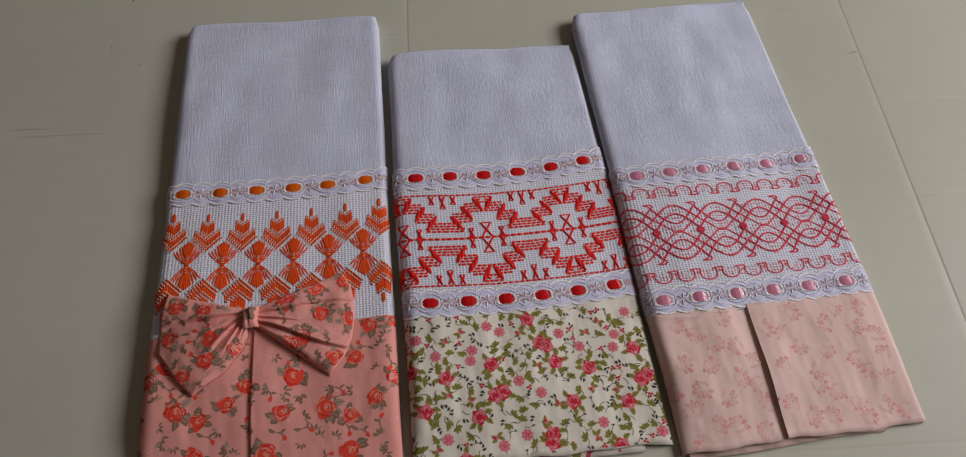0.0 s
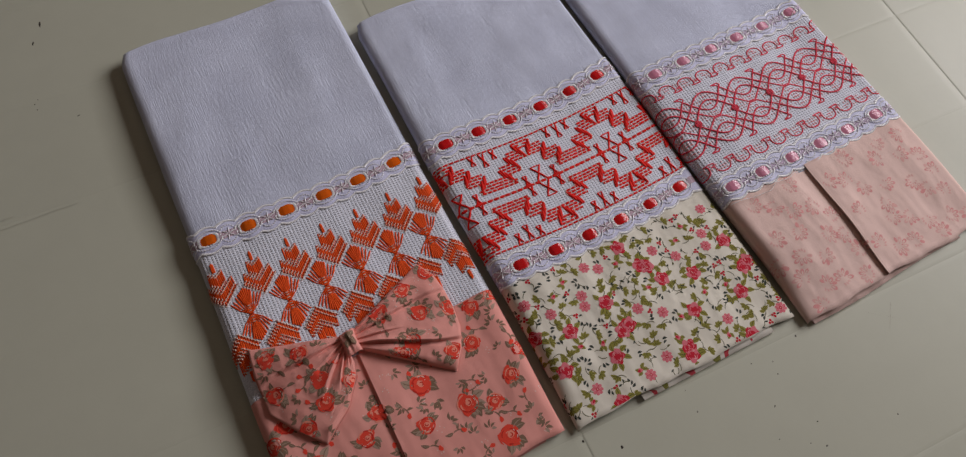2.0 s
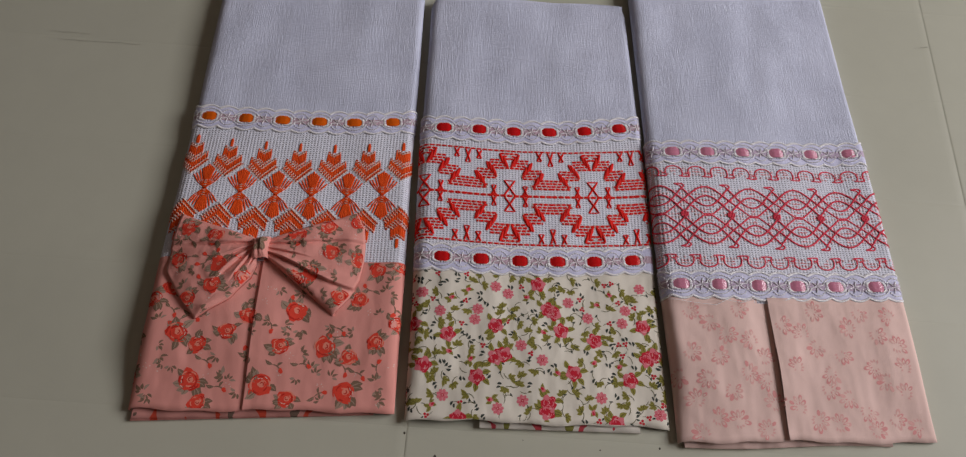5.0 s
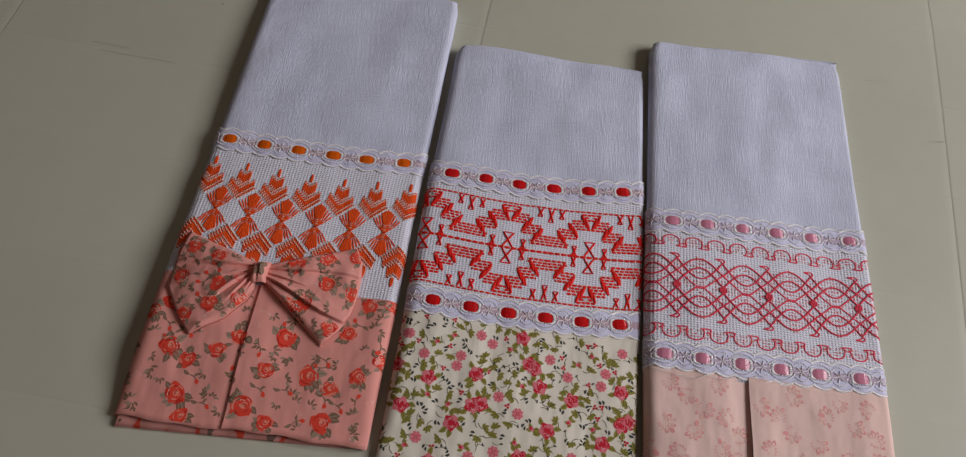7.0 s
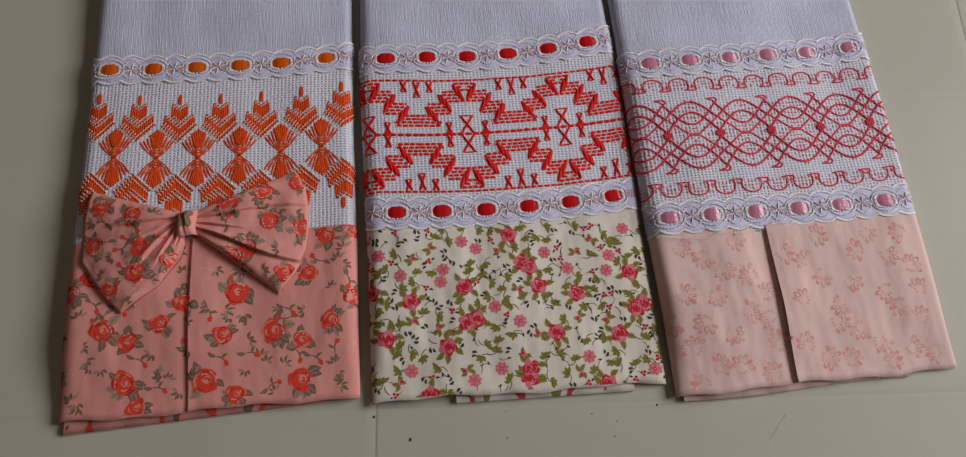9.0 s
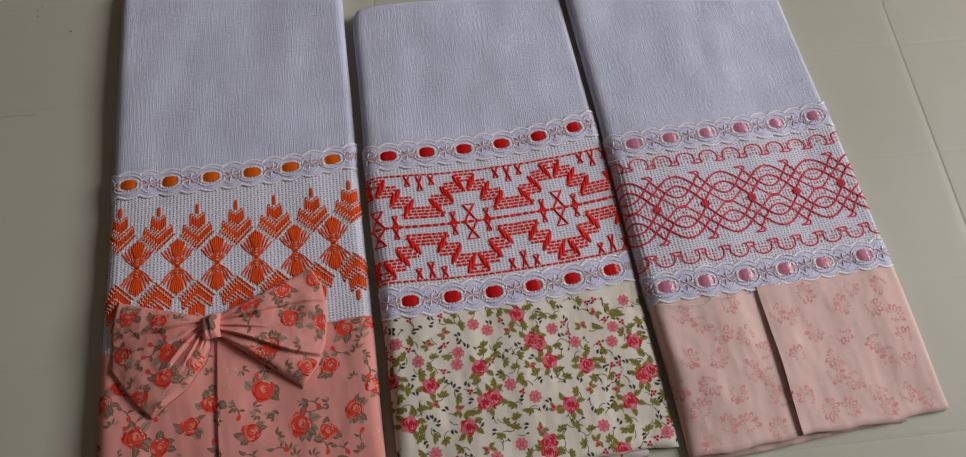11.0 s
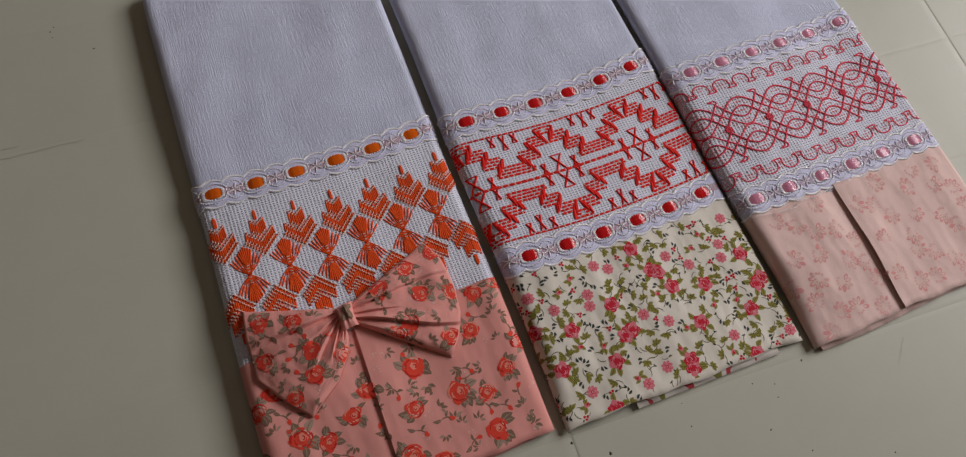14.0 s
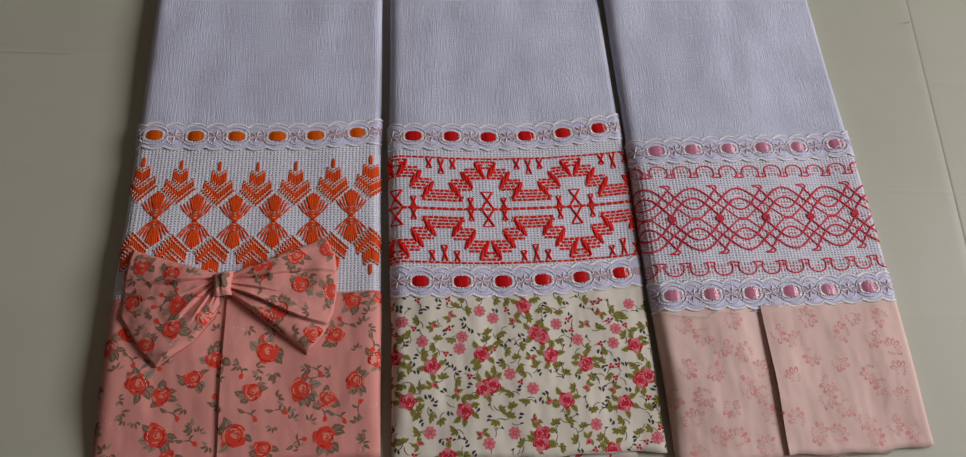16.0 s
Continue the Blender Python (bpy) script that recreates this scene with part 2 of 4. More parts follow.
# ---- the room: tiled floor, with walls and ceiling added out of view ----
X0, X1, Y0, Y1, ROOM_H = -1.82, WALL_X, -1.485, 2.315, 2.7
b = Build()
box(b, X0 - 0.12, X1 + 0.12, Y0 - 0.12, Y1 + 0.12, -0.10, -0.0003)
floor = tagged(b.done("floor", M_FLOOR, smooth=False), "cream painted tiled floor, glossy and slightly worn", "floor", kind="structure")
# added walls, only there to hold the window light and its bounce
for name, dims in (("wall_west", (X0 - 0.12, X0, Y0, Y1)), ("wall_south", (X0 - 0.12, X1 + 0.12, Y0 - 0.12, Y0)), ("wall_north", (X0 - 0.12, X1 + 0.12, Y1, Y1 + 0.12))):
    b = Build()
    box(b, *dims, -0.001, ROOM_H)
    tagged(b.done(name, M_WALL, smooth=False), "added wall out of view, dark brown-grey to limit bounce light", "wall", kind="structure")
b = Build()
ya, yb, za, zb = WIN_Y - WIN_W / 2, WIN_Y + WIN_W / 2, WIN_Z - WIN_H / 2, WIN_Z + WIN_H / 2
for d in ((Y0, ya, -0.001, ROOM_H), (yb, Y1, -0.001, ROOM_H), (ya, yb, -0.001, za), (ya, yb, zb, ROOM_H)):
    box(b, X1, X1 + 0.12, *d)
tagged(b.done("wall_east", M_WALL, smooth=False), "added wall out of view around the window opening, dark brown-grey to limit bounce light", "wall", kind="structure")
# added ceiling, unseen, for the bounce from above
b = Build()
box(b, X0 - 0.12, X1 + 0.12, Y0 - 0.12, Y1 + 0.12, ROOM_H, ROOM_H + 0.1)
tagged(b.done("ceiling", M_CEIL, smooth=False), "added ceiling out of view, grey-brown to set the fill light", "ceiling", kind="structure")


# ---- towels ----
def smooth01(x):
    x = min(1.0, max(0.0, x))
    return x * x * (3 - 2 * x)


class Sheet:
    """The shape of a folded towel lying flat: u runs across, v from the hem up, both in metres along the cloth."""
    WIDE = 1.3

    def __init__(self, bl, br, tl, tr, left, right, seed):
        self.c = [Vector((*p, 0)) for p in (bl, br, tl, tr)]
        self.W, self.L = (self.c[1] - self.c[0]).length, (self.c[2] - self.c[0]).length
        self.left, self.right, self.seed = left, right, seed

    def __call__(self, u, v, d=0.0):
        W, L, TL, TR = self.W, self.L, self.left, self.right
        rl, rr = TL / 2, TR / 2
        hl, hr = rl * self.WIDE, rr * self.WIDE
        if u < hl:
            a = min(math.pi, (hl - u) / ((hl + rl) / 2))
            x, z, side = hl - (hl + d) * math.sin(a), rl + (rl + d) * math.cos(a), 1 - a / math.pi
        elif u > W - hr:
            a = min(math.pi, (u - (W - hr)) / ((hr + rr) / 2))
            x, z, side = W - hr + (hr + d) * math.sin(a), rr + (rr + d) * math.cos(a), 1 - a / math.pi
        else:
            t = smooth01((u - hl) / (W - hl - hr))
            x, z, side = u, TL + (TR - TL) * t + d, 1.0
        s = self.seed
        wave = noise.noise((u * 16 + s, v * 11, s)) * 0.0026 + noise.noise((u * 42, v * 18 + s, s)) * 0.0010 + noise.noise((u * 60, v * 22 + s, s + 2)) * 0.0004
        # puckers where the hem is gathered under the lace
        wave += noise.noise((u * 120 + s, v * 14, s + 4)) * 0.0004 * smooth01(v / 0.05) * smooth01((0.125 - v) / 0.03)
        z += wave * side
        # the fold at the top, and the looser, thinner hem
        half, R = TL / 2, 0.006
        if v > L - R:
            k = math.sqrt(max(0.0, 1 - ((v - (L - R)) / R) ** 2))
            z = half + (z - half) * k
        z *= 0.50 + 0.50 * smooth01(v / 0.06)
        edge = noise.noise((v * 9, s * 3.1, 0.5)) * 0.0016 * (1 - 2 * u / W)
        near = smooth01((v - (L - 0.016)) / 0.016)
        x += near * (0.0030 * max(0.0, 1 - u / 0.035) ** 2 - 0.0018 * max(0.0, 1 - (W - u) / 0.03) ** 2)
        p, q = (x + edge) / W, (v - near * 0.0022 * noise.noise((u * 26, s, 2.5)) - 0.0022 * near * (max(0.0, 1 - u / 0.02) ** 2 + 0.6 * max(0.0, 1 - (W - u) / 0.02) ** 2)) / L
        c = self.c
        r = c[0] * ((1 - p) * (1 - q)) + c[1] * (p * (1 - q)) + c[2] * ((1 - p) * q) + c[3] * (p * q)
        r.z = max(0.0006, z)
        return r


def lay(b, S, us, v0, v1, nv, d, m=0, skirt=True):
    """A layer of cloth on the sheet S between v0(u) and v1(u), d above it, with its cut edges turned down."""
    rows = []
    steps = [(0, 0.0)] if skirt else []
    steps += [(i / nv, d) for i in range(nv + 1)] + ([(1, 0.0)] if skirt else [])
    for k, off in steps:
        rows.append([b.vert(S(u, v0(u) + (v1(u) - v0(u)) * k, off if not callable(off) else off(u, v0(u) + (v1(u) - v0(u)) * k)), (u, v0(u) + (v1(u) - v0(u)) * k)) for u in us])
    b.grid(rows, m)


def span(a, z, n):
    return [a + (z - a) * i / n for i in range(n + 1)]


def stitch(b, S, p, q, w=0.0010, h=0.0006, base=0.0, m=0, end=0.35):
    """One raised stitch of thread from p to q, both (u, v)."""
    du, dv = q[0] - p[0], q[1] - p[1]
    n = math.hypot(du, dv) or 1e-6
    cu, cv, h = -dv / n, du / n, h * 0.55
    rows = []
    for t, k in ((0, end), (0.18, 0.9), (0.5, 1.0), (0.82, 0.9), (1, end)):
        rows.append([b.vert(S(p[0] + du * t + cu * w * e, p[1] + dv * t + cv * w * e, base + h * z * k), (p[0] + du * t, p[1] + dv * t)) for e, z in ((0.5 * k, 0), (0.36 * k, 0.75), (0, 1), (-0.36 * k, 0.75), (-0.5 * k, 0))])
    b.grid(rows, m)


def line(b, S, pts, w, h, base, m=0, gap=0.0):
    """A run of back stitches along pts."""
    for p, q in zip(pts, pts[1:]):
        n = math.hypot(q[0] - p[0], q[1] - p[1])
        if n > 1e-6:
            k = gap / n / 2
            stitch(b, S, (p[0] + (q[0] - p[0]) * k, p[1] + (q[1] - p[1]) * k), (q[0] - (q[0] - p[0]) * k, q[1] - (q[1] - p[1]) * k), w, h, base, m, 0.75)


def blob(b, F, cu, cv, r, d, m, squash=1.0, turn=0.0, n=12, rough=0.12, rng=random):
    """A flat printed patch on the surface F(u, v, d)."""
    ct, st = math.cos(turn), math.sin(turn)
    ids, ph = [], rng.random() * 7
    mid = b.vert(F(cu, cv, d), (cu, cv))
    for i in range(n):
        a = 2 * math.pi * i / n
        k = r * (1 + rough * math.sin(3 * a + ph) + rough * 0.7 * math.sin(5 * a + ph * 2))
        x, y = k * math.cos(a), k * squash * math.sin(a)
        u, v = cu + x * ct - y * st, cv + x * st + y * ct
        ids.append(b.vert(F(u, v, d), (u, v)))
    for i in range(n):
        b.face((mid, ids[i], ids[(i + 1) % n]), m)


def leaf(b, F, u, v, length, width, turn, d, m, vein=None):
    """A pointed printed leaf from (u, v) outwards."""
    ct, st = math.cos(turn), math.sin(turn)
    prof = ((0, 0.06), (0.2, 0.7), (0.45, 1.0), (0.7, 0.75), (0.88, 0.35), (1, 0.02))
    rows = []
    for t, k in prof:
        bend = 0.12 * length * math.sin(math.pi * t)
        rows.append([b.vert(F(u + t * length * ct - (y + bend) * st, v + t * length * st + (y + bend) * ct, d), (u + t * length * ct - y * st, v + t * length * st + y * ct)) for y in (width * k / 2, 0, -width * k / 2)])
    b.grid(rows, m)
    if vein is not None:
        stroke(b, F, [(u + t * length * ct - 0.12 * length * math.sin(math.pi * t) * st, v + t * length * st + 0.12 * length * math.sin(math.pi * t) * ct) for t in (0, 0.3, 0.6, 0.85)], width * 0.12, d + 0.00005, vein)


def stroke(b, F, pts, w, d, m):
    rows = []
    for i, p in enumerate(pts):
        a, z = pts[max(0, i - 1)], pts[min(len(pts) - 1, i + 1)]
        n = math.hypot(z[0] - a[0], z[1] - a[1]) or 1e-6
        cu, cv = -(z[1] - a[1]) / n, (z[0] - a[0]) / n
        k = w / 2 * (1 if 0 < i < len(pts) - 1 else 0.4)
        rows.append([b.vert(F(p[0] + cu * k, p[1] + cv * k, d), p), b.vert(F(p[0] - cu * k, p[1] - cv * k, d), p)])
    b.grid(rows, m)


def arc(cu, cv, r, a0, a1, n=6, squash=1.0):
    return [(cu + r * math.cos(a0 + (a1 - a0) * i / n), cv + r * squash * math.sin(a0 + (a1 - a0) * i / n)) for i in range(n + 1)]


def rose(b, F, u, v, r, d, rng):
    """A printed coral rose with swirled petals and taupe leaves."""
    t0 = rng.random() * 6.3
    for k in range(8):
        a = t0 + rng.choice((0.0, 0.5, 2.4, 3.0, 3.5, 4.6, 5.3)) + rng.uniform(-0.3, 0.3)
        leaf(b, F, u + math.cos(a) * r * 0.6, v + math.sin(a) * r * 0.6, r * rng.uniform(0.8, 1.35), r * rng.uniform(0.5, 0.85), a + rng.uniform(-0.6, 0.6), d + k * 0.000008, 3 if k % 3 else 4, 4 if k % 3 else 3)
    blob(b, F, u, v, r, d + 0.00006, 0, 0.92, t0, 18, 0.14, rng)
    for k in range(11):
        a, rr = t0 + k * 0.62 + rng.uniform(-0.2, 0.2), r * rng.uniform(0.45, 0.88)
        stroke(b, F, arc(u + math.cos(a) * r * 0.12, v + math.sin(a) * r * 0.10, rr, a - rng.uniform(0.3, 0.7), a + rng.uniform(0.3, 0.7), 5), r * rng.uniform(0.08, 0.20), d + 0.00011 + k * 0.000004, rng.choice((1, 2, 1, 0, 2)))
    blob(b, F, u + r * 0.12, v + r * 0.08, r * 0.42, d + 0.00016, 1, 0.8, t0, 12, 0.15, rng)
    stroke(b, F, arc(u + r * 0.08, v + r * 0.04, r * 0.34, t0, t0 + 3.9, 8), r * 0.13, d + 0.00019, 0)
    stroke(b, F, arc(u + r * 0.1, v + r * 0.06, r * 0.17, t0 + 2, t0 + 5.6, 6), r * 0.11, d + 0.00020, 2)
    for k in range(3):
        a = t0 + 3.6 + k * 0.5
        stroke(b, F, arc(u, v, r * rng.uniform(0.55, 0.9), a, a + 0.4, 3), r * 0.07, d + 0.00021, 5)


def rose_sprig(b, F, u, v, d, rng, size=0.006):
    t0 = rng.random() * 6.3
    for k in range(4):
        a = t0 + k * 0.75
        leaf(b, F, u + math.cos(a) * 0.0012, v + math.sin(a) * 0.0012, size * rng.uniform(0.55, 0.95), size * rng.uniform(0.26, 0.42), a, d, 3 if k % 4 else 4)


def rose_bud(b, F, u, v, d, rng, turn=None):
    t0 = rng.random() * 6.3 if turn is None else turn
    stroke(b, F, arc(u, v, 0.007, t0, t0 + 1.1, 5), 0.0008, d, 3)
    blob(b, F, u + 0.007 * math.cos(t0), v + 0.007 * math.sin(t0), 0.0020, d + 0.00006, 0, 0.7, t0 + 1.57, 9, 0.12, rng)
    leaf(b, F, u + 0.007 * math.cos(t0 + 0.6), v + 0.007 * math.sin(t0 + 0.6), 0.0045, 0.0018, t0 + 0.2, d, 3)
    leaf(b, F, u + 0.007 * math.cos(t0 + 1.1), v + 0.007 * math.sin(t0 + 1.1), 0.006, 0.0024, t0 + 2.2, d, 3, 4)


def dots(b, F, u, v, d, rng, n=5, m=5):
    for _ in range(n):
        a, r = rng.random() * 6.3, rng.uniform(0.0008, 0.0028)
        blob(b, F, u + r * math.cos(a), v + r * math.sin(a), 0.00035, d, m, 1, 0, 6, 0, rng)


def sprig_rose(b, F, u, v, r, d, rng):
    """A small crimson rose with moss leaves, outlined in dark moss."""
    t0 = rng.random() * 6.3
    for k in range(5):
        a = t0 + k * 1.2 + rng.uniform(-0.5, 0.5)
        leaf(b, F, u + math.cos(a) * r * 0.7, v + math.sin(a) * r * 0.7, r * 1.15, r * 0.66, a + rng.uniform(-0.5, 0.5), d, 3, 4)
    for k in range(5):
        a = t0 + k * 1.2566
        blob(b, F, u + math.cos(a) * r * 0.5, v + math.sin(a) * r * 0.5, r * 0.52, d + 0.00006, 0 if k % 3 else 1, 0.9, a, 9, 0.1, rng)
    blob(b, F, u, v, r * 0.42, d + 0.0001, 0, 0.9, t0, 10, 0.15, rng)
    for k in range(4):
        a = t0 + k * 1.6
        stroke(b, F, arc(u + math.cos(a) * r * 0.25, v + math.sin(a) * r * 0.25, r * 0.34, a - 1, a + 1, 4), r * 0.13, d + 0.00014, 1)
        stroke(b, F, arc(u - math.cos(a) * r * 0.3, v + math.sin(a) * r * 0.3, r * 0.4, a, a + 1.2, 4), r * 0.08, d + 0.00016, rng.choice((1, 2)))
        stroke(b, F, arc(u + math.cos(a + 0.8) * r * 0.45, v + math.sin(a + 0.8) * r * 0.45, r * 0.36, a, a + 1.6, 4), r * 0.10, d + 0.00014, 1)


def sprig_daisy(b, F, u, v, r, d, rng):
    t0 = rng.random()
    for k in range(8):
        a = t0 + k * 0.785
        blob(b, F, u + math.cos(a) * r * 0.66, v + math.sin(a) * r * 0.66, r * 0.34, d + 0.00004, 1, 0.85, a, 8, 0.05, rng)
    blob(b, F, u, v, r * 0.62, d + 0.00008, 1, 1, 0, 10, 0.05, rng)
    for k in range(8):
        a = t0 + 0.39 + k * 0.785
        stroke(b, F, [(u + math.cos(a) * r * 0.3, v + math.sin(a) * r * 0.3), (u + math.cos(a) * r * 0.7, v + math.sin(a) * r * 0.7)], r * 0.13, d + 0.00012, 2 if k % 2 else 0)
    blob(b, F, u, v, r * 0.26, d + 0.00014, 0, 1, 0, 8, 0.05, rng)
    blob(b, F, u, v, r * 0.12, d + 0.00018, 2, 1, 0, 6, 0.05, rng)


def sprig_bud(b, F, u, v, d, rng):
    t0 = rng.random() * 6.3
    for k in (-0.5, 0.5, 2.6, 3.7):
        leaf(b, F, u, v, rng.uniform(0.0042, 0.0056), 0.0028, t0 + k, d, 3, 4)
    stroke(b, F, arc(u - 0.004 * math.cos(t0), v - 0.004 * math.sin(t0), 0.005, t0 + 2.4, t0 + 3.8, 5), 0.0005, d, 4)
    blob(b, F, u + 0.0012 * math.cos(t0), v + 0.0012 * math.sin(t0), 0.0021, d + 0.00006, 1, 0.7, t0, 9, 0.15, rng)
    blob(b, F, u + 0.002 * math.cos(t0), v + 0.002 * math.sin(t0), 0.0012, d + 0.0001, 0, 0.8, t0, 7, 0.15, rng)


def sprig_filler(b, F, u, v, d, rng):
    t0, kind = rng.random() * 6.3, rng.random()
    c, s = math.cos(t0), math.sin(t0)
    if kind < 0.40:
        for k in (-0.7, 0, 0.7, 1.5):
            leaf(b, F, u, v, rng.uniform(0.0036, 0.0050), 0.0026, t0 + k, d, 3, 4)
        stroke(b, F, arc(u - 0.005 * s, v + 0.005 * c, 0.005, t0 - 1.57, t0 - 2.9, 5), 0.0005, d, 4)
    elif kind < 0.5:
        for k in range(3):
            a = t0 + k * 2.1
            blob(b, F, u + 0.0012 * math.cos(a), v + 0.0012 * math.sin(a), 0.001, d, 0, 1, 0, 7, 0.05, rng)
        stroke(b, F, [(u, v), (u + 0.003 * c, v + 0.003 * s), (u + 0.005 * c - 0.001 * s, v + 0.005 * s + 0.001 * c)], 0.0004, d, 4)
        leaf(b, F, u - 0.002 * c, v - 0.002 * s, 0.003, 0.0014, t0 + 3.6, d, 5)
    elif kind < 0.8:
        leaf(b, F, u, v, 0.0036, 0.0019, t0, d, 5)
        leaf(b, F, u + 0.003 * s, v - 0.003 * c, 0.0032, 0.0016, t0 + 0.5, d, 5)
    else:
        stroke(b, F, arc(u, v, 0.005, t0, t0 + 1.3, 5), 0.00045, d, 4)
        leaf(b, F, u + 0.005 * c, v + 0.005 * s, 0.003, 0.0013, t0 + 1.2, d, 5)


def petal_spray(b, F, u, v, d, rng):
    """A fan of drop petals, printed as outlines that thicken outwards."""
    t0, n = rng.random() * 6.3, rng.choice((4, 5, 6, 7))
    for k in range(n):
        a, r = t0 + k * 0.62, rng.uniform(0.0046, 0.0066)
        x, y = u + r * math.cos(a), v + r * math.sin(a)
        size = rng.uniform(0.0019, 0.0026)
        blob(b, F, x, y, size, d, rng.choice((0, 0, 1)), 0.62, a, 12, 0.04, rng)
        if rng.random() < 0.85:
            blob(b, F, x - size * 0.34 * math.cos(a), y - size * 0.34 * math.sin(a), size * 0.58, d + 0.00006, 2, 0.55, a, 10, 0.04, rng)
    for k in range(4):
        a = t0 + 0.6 + k * 0.8
        leaf(b, F, u + 0.0018 * math.cos(a), v + 0.0018 * math.sin(a), 0.0020, 0.0010, a, d, k % 2)
    for k in range(3):
        a = t0 + 4.4 + k * 0.5
        leaf(b, F, u + 0.0035 * math.cos(a), v + 0.0035 * math.sin(a), 0.0026, 0.0014, a + 0.7, d, 1)


def lace(S, parent, centre, eyelets, ribbon_mat, tint_mat, rng, label):
    """A strip of scalloped eyelet lace, centre(u) its middle, with a satin ribbon woven through."""
    pitch = (eyelets[-1] - eyelets[0]) / (len(eyelets) - 1)
    u0, u1 = -S.left * 0.45, S.W + S.right * 0.4
    us = span(u0, u1, 150)
    ph = eyelets[0]

    def scal(u):
        return abs(math.cos(math.pi * (u - ph) / (pitch / 2))) ** 0.8 * 0.0028

    low, high = (lambda u: centre(u) - 0.0090 - scal(u)), (lambda u: centre(u) + 0.0088 + scal(u))
    b = Build()
    rows = []
    for i in range(13):
        k = i / 12
        row = []
        for u in us:
            v = low(u) + (high(u) - low(u)) * k
            # puffed petals round the eyelets, drawn down along the ribbon
            petal = abs(math.sin(math.pi * (u - ph) / (pitch / 2))) ** 0.6
            puff = (0.0004 * (1 - petal) + 0.0002) * abs(math.sin(2 * math.pi * k))
            row.append(b.vert(S(u, v, 0.0 if i in (0, 12) else 0.0011 + puff), (u, v)))
        rows.append(row)
    b.grid(rows)
    base = b.done("lace", M_LACE, parent, label)
    b = Build()
    lay(b, S, us, lambda u: centre(u) - 0.0030, lambda u: centre(u) + 0.0030, 2, 0.0015, 0, False)
    b.done("ribbon_backing", tint_mat, base, "satin ribbon seen through the lace")
    # rope stitched edges, circles and stars
    b = Build()
    for side in (low, high):
        u = u0
        while u < u1:
            v, v2 = side(u), side(u + 0.0014)
            s = -1 if side is low else 1
            stitch(b, S, (u, v - s * 0.0013), (u + 0.0012, v2 + s * 0.0001), 0.0016, 0.0011, 0.0012, 0, 0.6)
            u += 0.00095
    for e in eyelets:
        for sgn in (-1, 1):
            for k in range(13):
                a = sgn * (0.35 + k * 0.203)
                p = (e + 0.0096 * math.cos(a), centre(e) + 0.0072 * math.sin(a))
                stitch(b, S, p, (p[0] + 0.0017 * math.cos(a + 1.35), p[1] + 0.0017 * math.sin(a + 1.35)), 0.0009, 0.0006, 0.0018, 0, 0.6)
    stars = [e + pitch / 2 for e in eyelets[:-1]] + [eyelets[0] - pitch / 2, eyelets[-1] + pitch / 2]
    for c in stars:
        if u0 + 0.004 < c < u1 - 0.004:
            for k in range(6):
                a = k * math.pi / 3 + 0.3
                stitch(b, S, (c + 0.0006 * math.cos(a), centre(c) + 0.0006 * math.sin(a)), (c + 0.0052 * math.cos(a), centre(c) + 0.0050 * math.sin(a)), 0.0008, 0.0006, 0.0018, 0, 0.6)
            for k in range(20):
                a = k * math.pi / 10
                p = (c + 0.0056 * math.cos(a), centre(c) + 0.0070 * math.sin(a))
                if abs(math.sin(a)) > 0.3:
                    stitch(b, S, p, (p[0] + 0.0016 * math.cos(a + 1.3), p[1] + 0.0016 * math.sin(a + 1.3)), 0.0009, 0.0006, 0.0016, 0, 0.6)
    b.done("lace_embroidery", T_WHITE, base, "glossy white thread scallops and stars", "stuff")
    for e in eyelets:
        c = centre(e)
        slope = math.atan2(centre(e + 0.004) - centre(e - 0.004), 0.008)
        wid, hei = rng.uniform(0.0062, 0.0067), rng.uniform(0.0039, 0.0042)
        b = Build()
        rows = []
        dip, twist = rng.uniform(0.05, 0.35), rng.uniform(-0.25, 0.25)
        for j in range(7):
            y = -1 + 2 * j / 6
            row = []
            for i in range(13):
                x = -1 + 2 * i / 12
                # flat in the middle, diving under the rim at both ends
                k = 1 - smooth01((abs(x) - dip) / (1.02 - dip))
                uu, vv = x * wid, y * hei * (1 - 0.06 * abs(x) ** 3)
                u, v = e + uu - vv * slope, c + vv + uu * slope
                row.append(b.vert(S(u, v, 0.0014 + 0.0011 * k + 0.0004 * k * twist * x * y + 0.00012 * math.sin(7 * y + e * 900) * k), (u, v)))
            rows.append(row)
        b.grid(rows)
        b.done("ribbon", ribbon_mat, base, "satin ribbon showing through an eyelet")
        b = Build()
        n = 40
        for k in range(n):
            a = 2 * math.pi * k / n
            pu, pv = abs(math.cos(a)) ** 0.62 * math.copysign(1, math.cos(a)), abs(math.sin(a)) ** 0.62 * math.copysign(1, math.sin(a))
            grow = 0.0014 if abs(math.cos(a)) > 0.75 else 0.0009
            x0, y0, x1, y1 = pu * wid * 0.94, pv * hei * 0.95, pu * (wid + grow), pv * (hei + grow)
            stitch(b, S, (e + x0 - y0 * slope, c + y0 + x0 * slope), (e + x1 - y1 * slope, c + y1 + x1 * slope), 0.0012, 0.0012, 0.0015, 0, 0.75)
        b.done("eyelet_rim", T_WHITE, base, "white buttonhole-stitched eyelet rim")
    return base


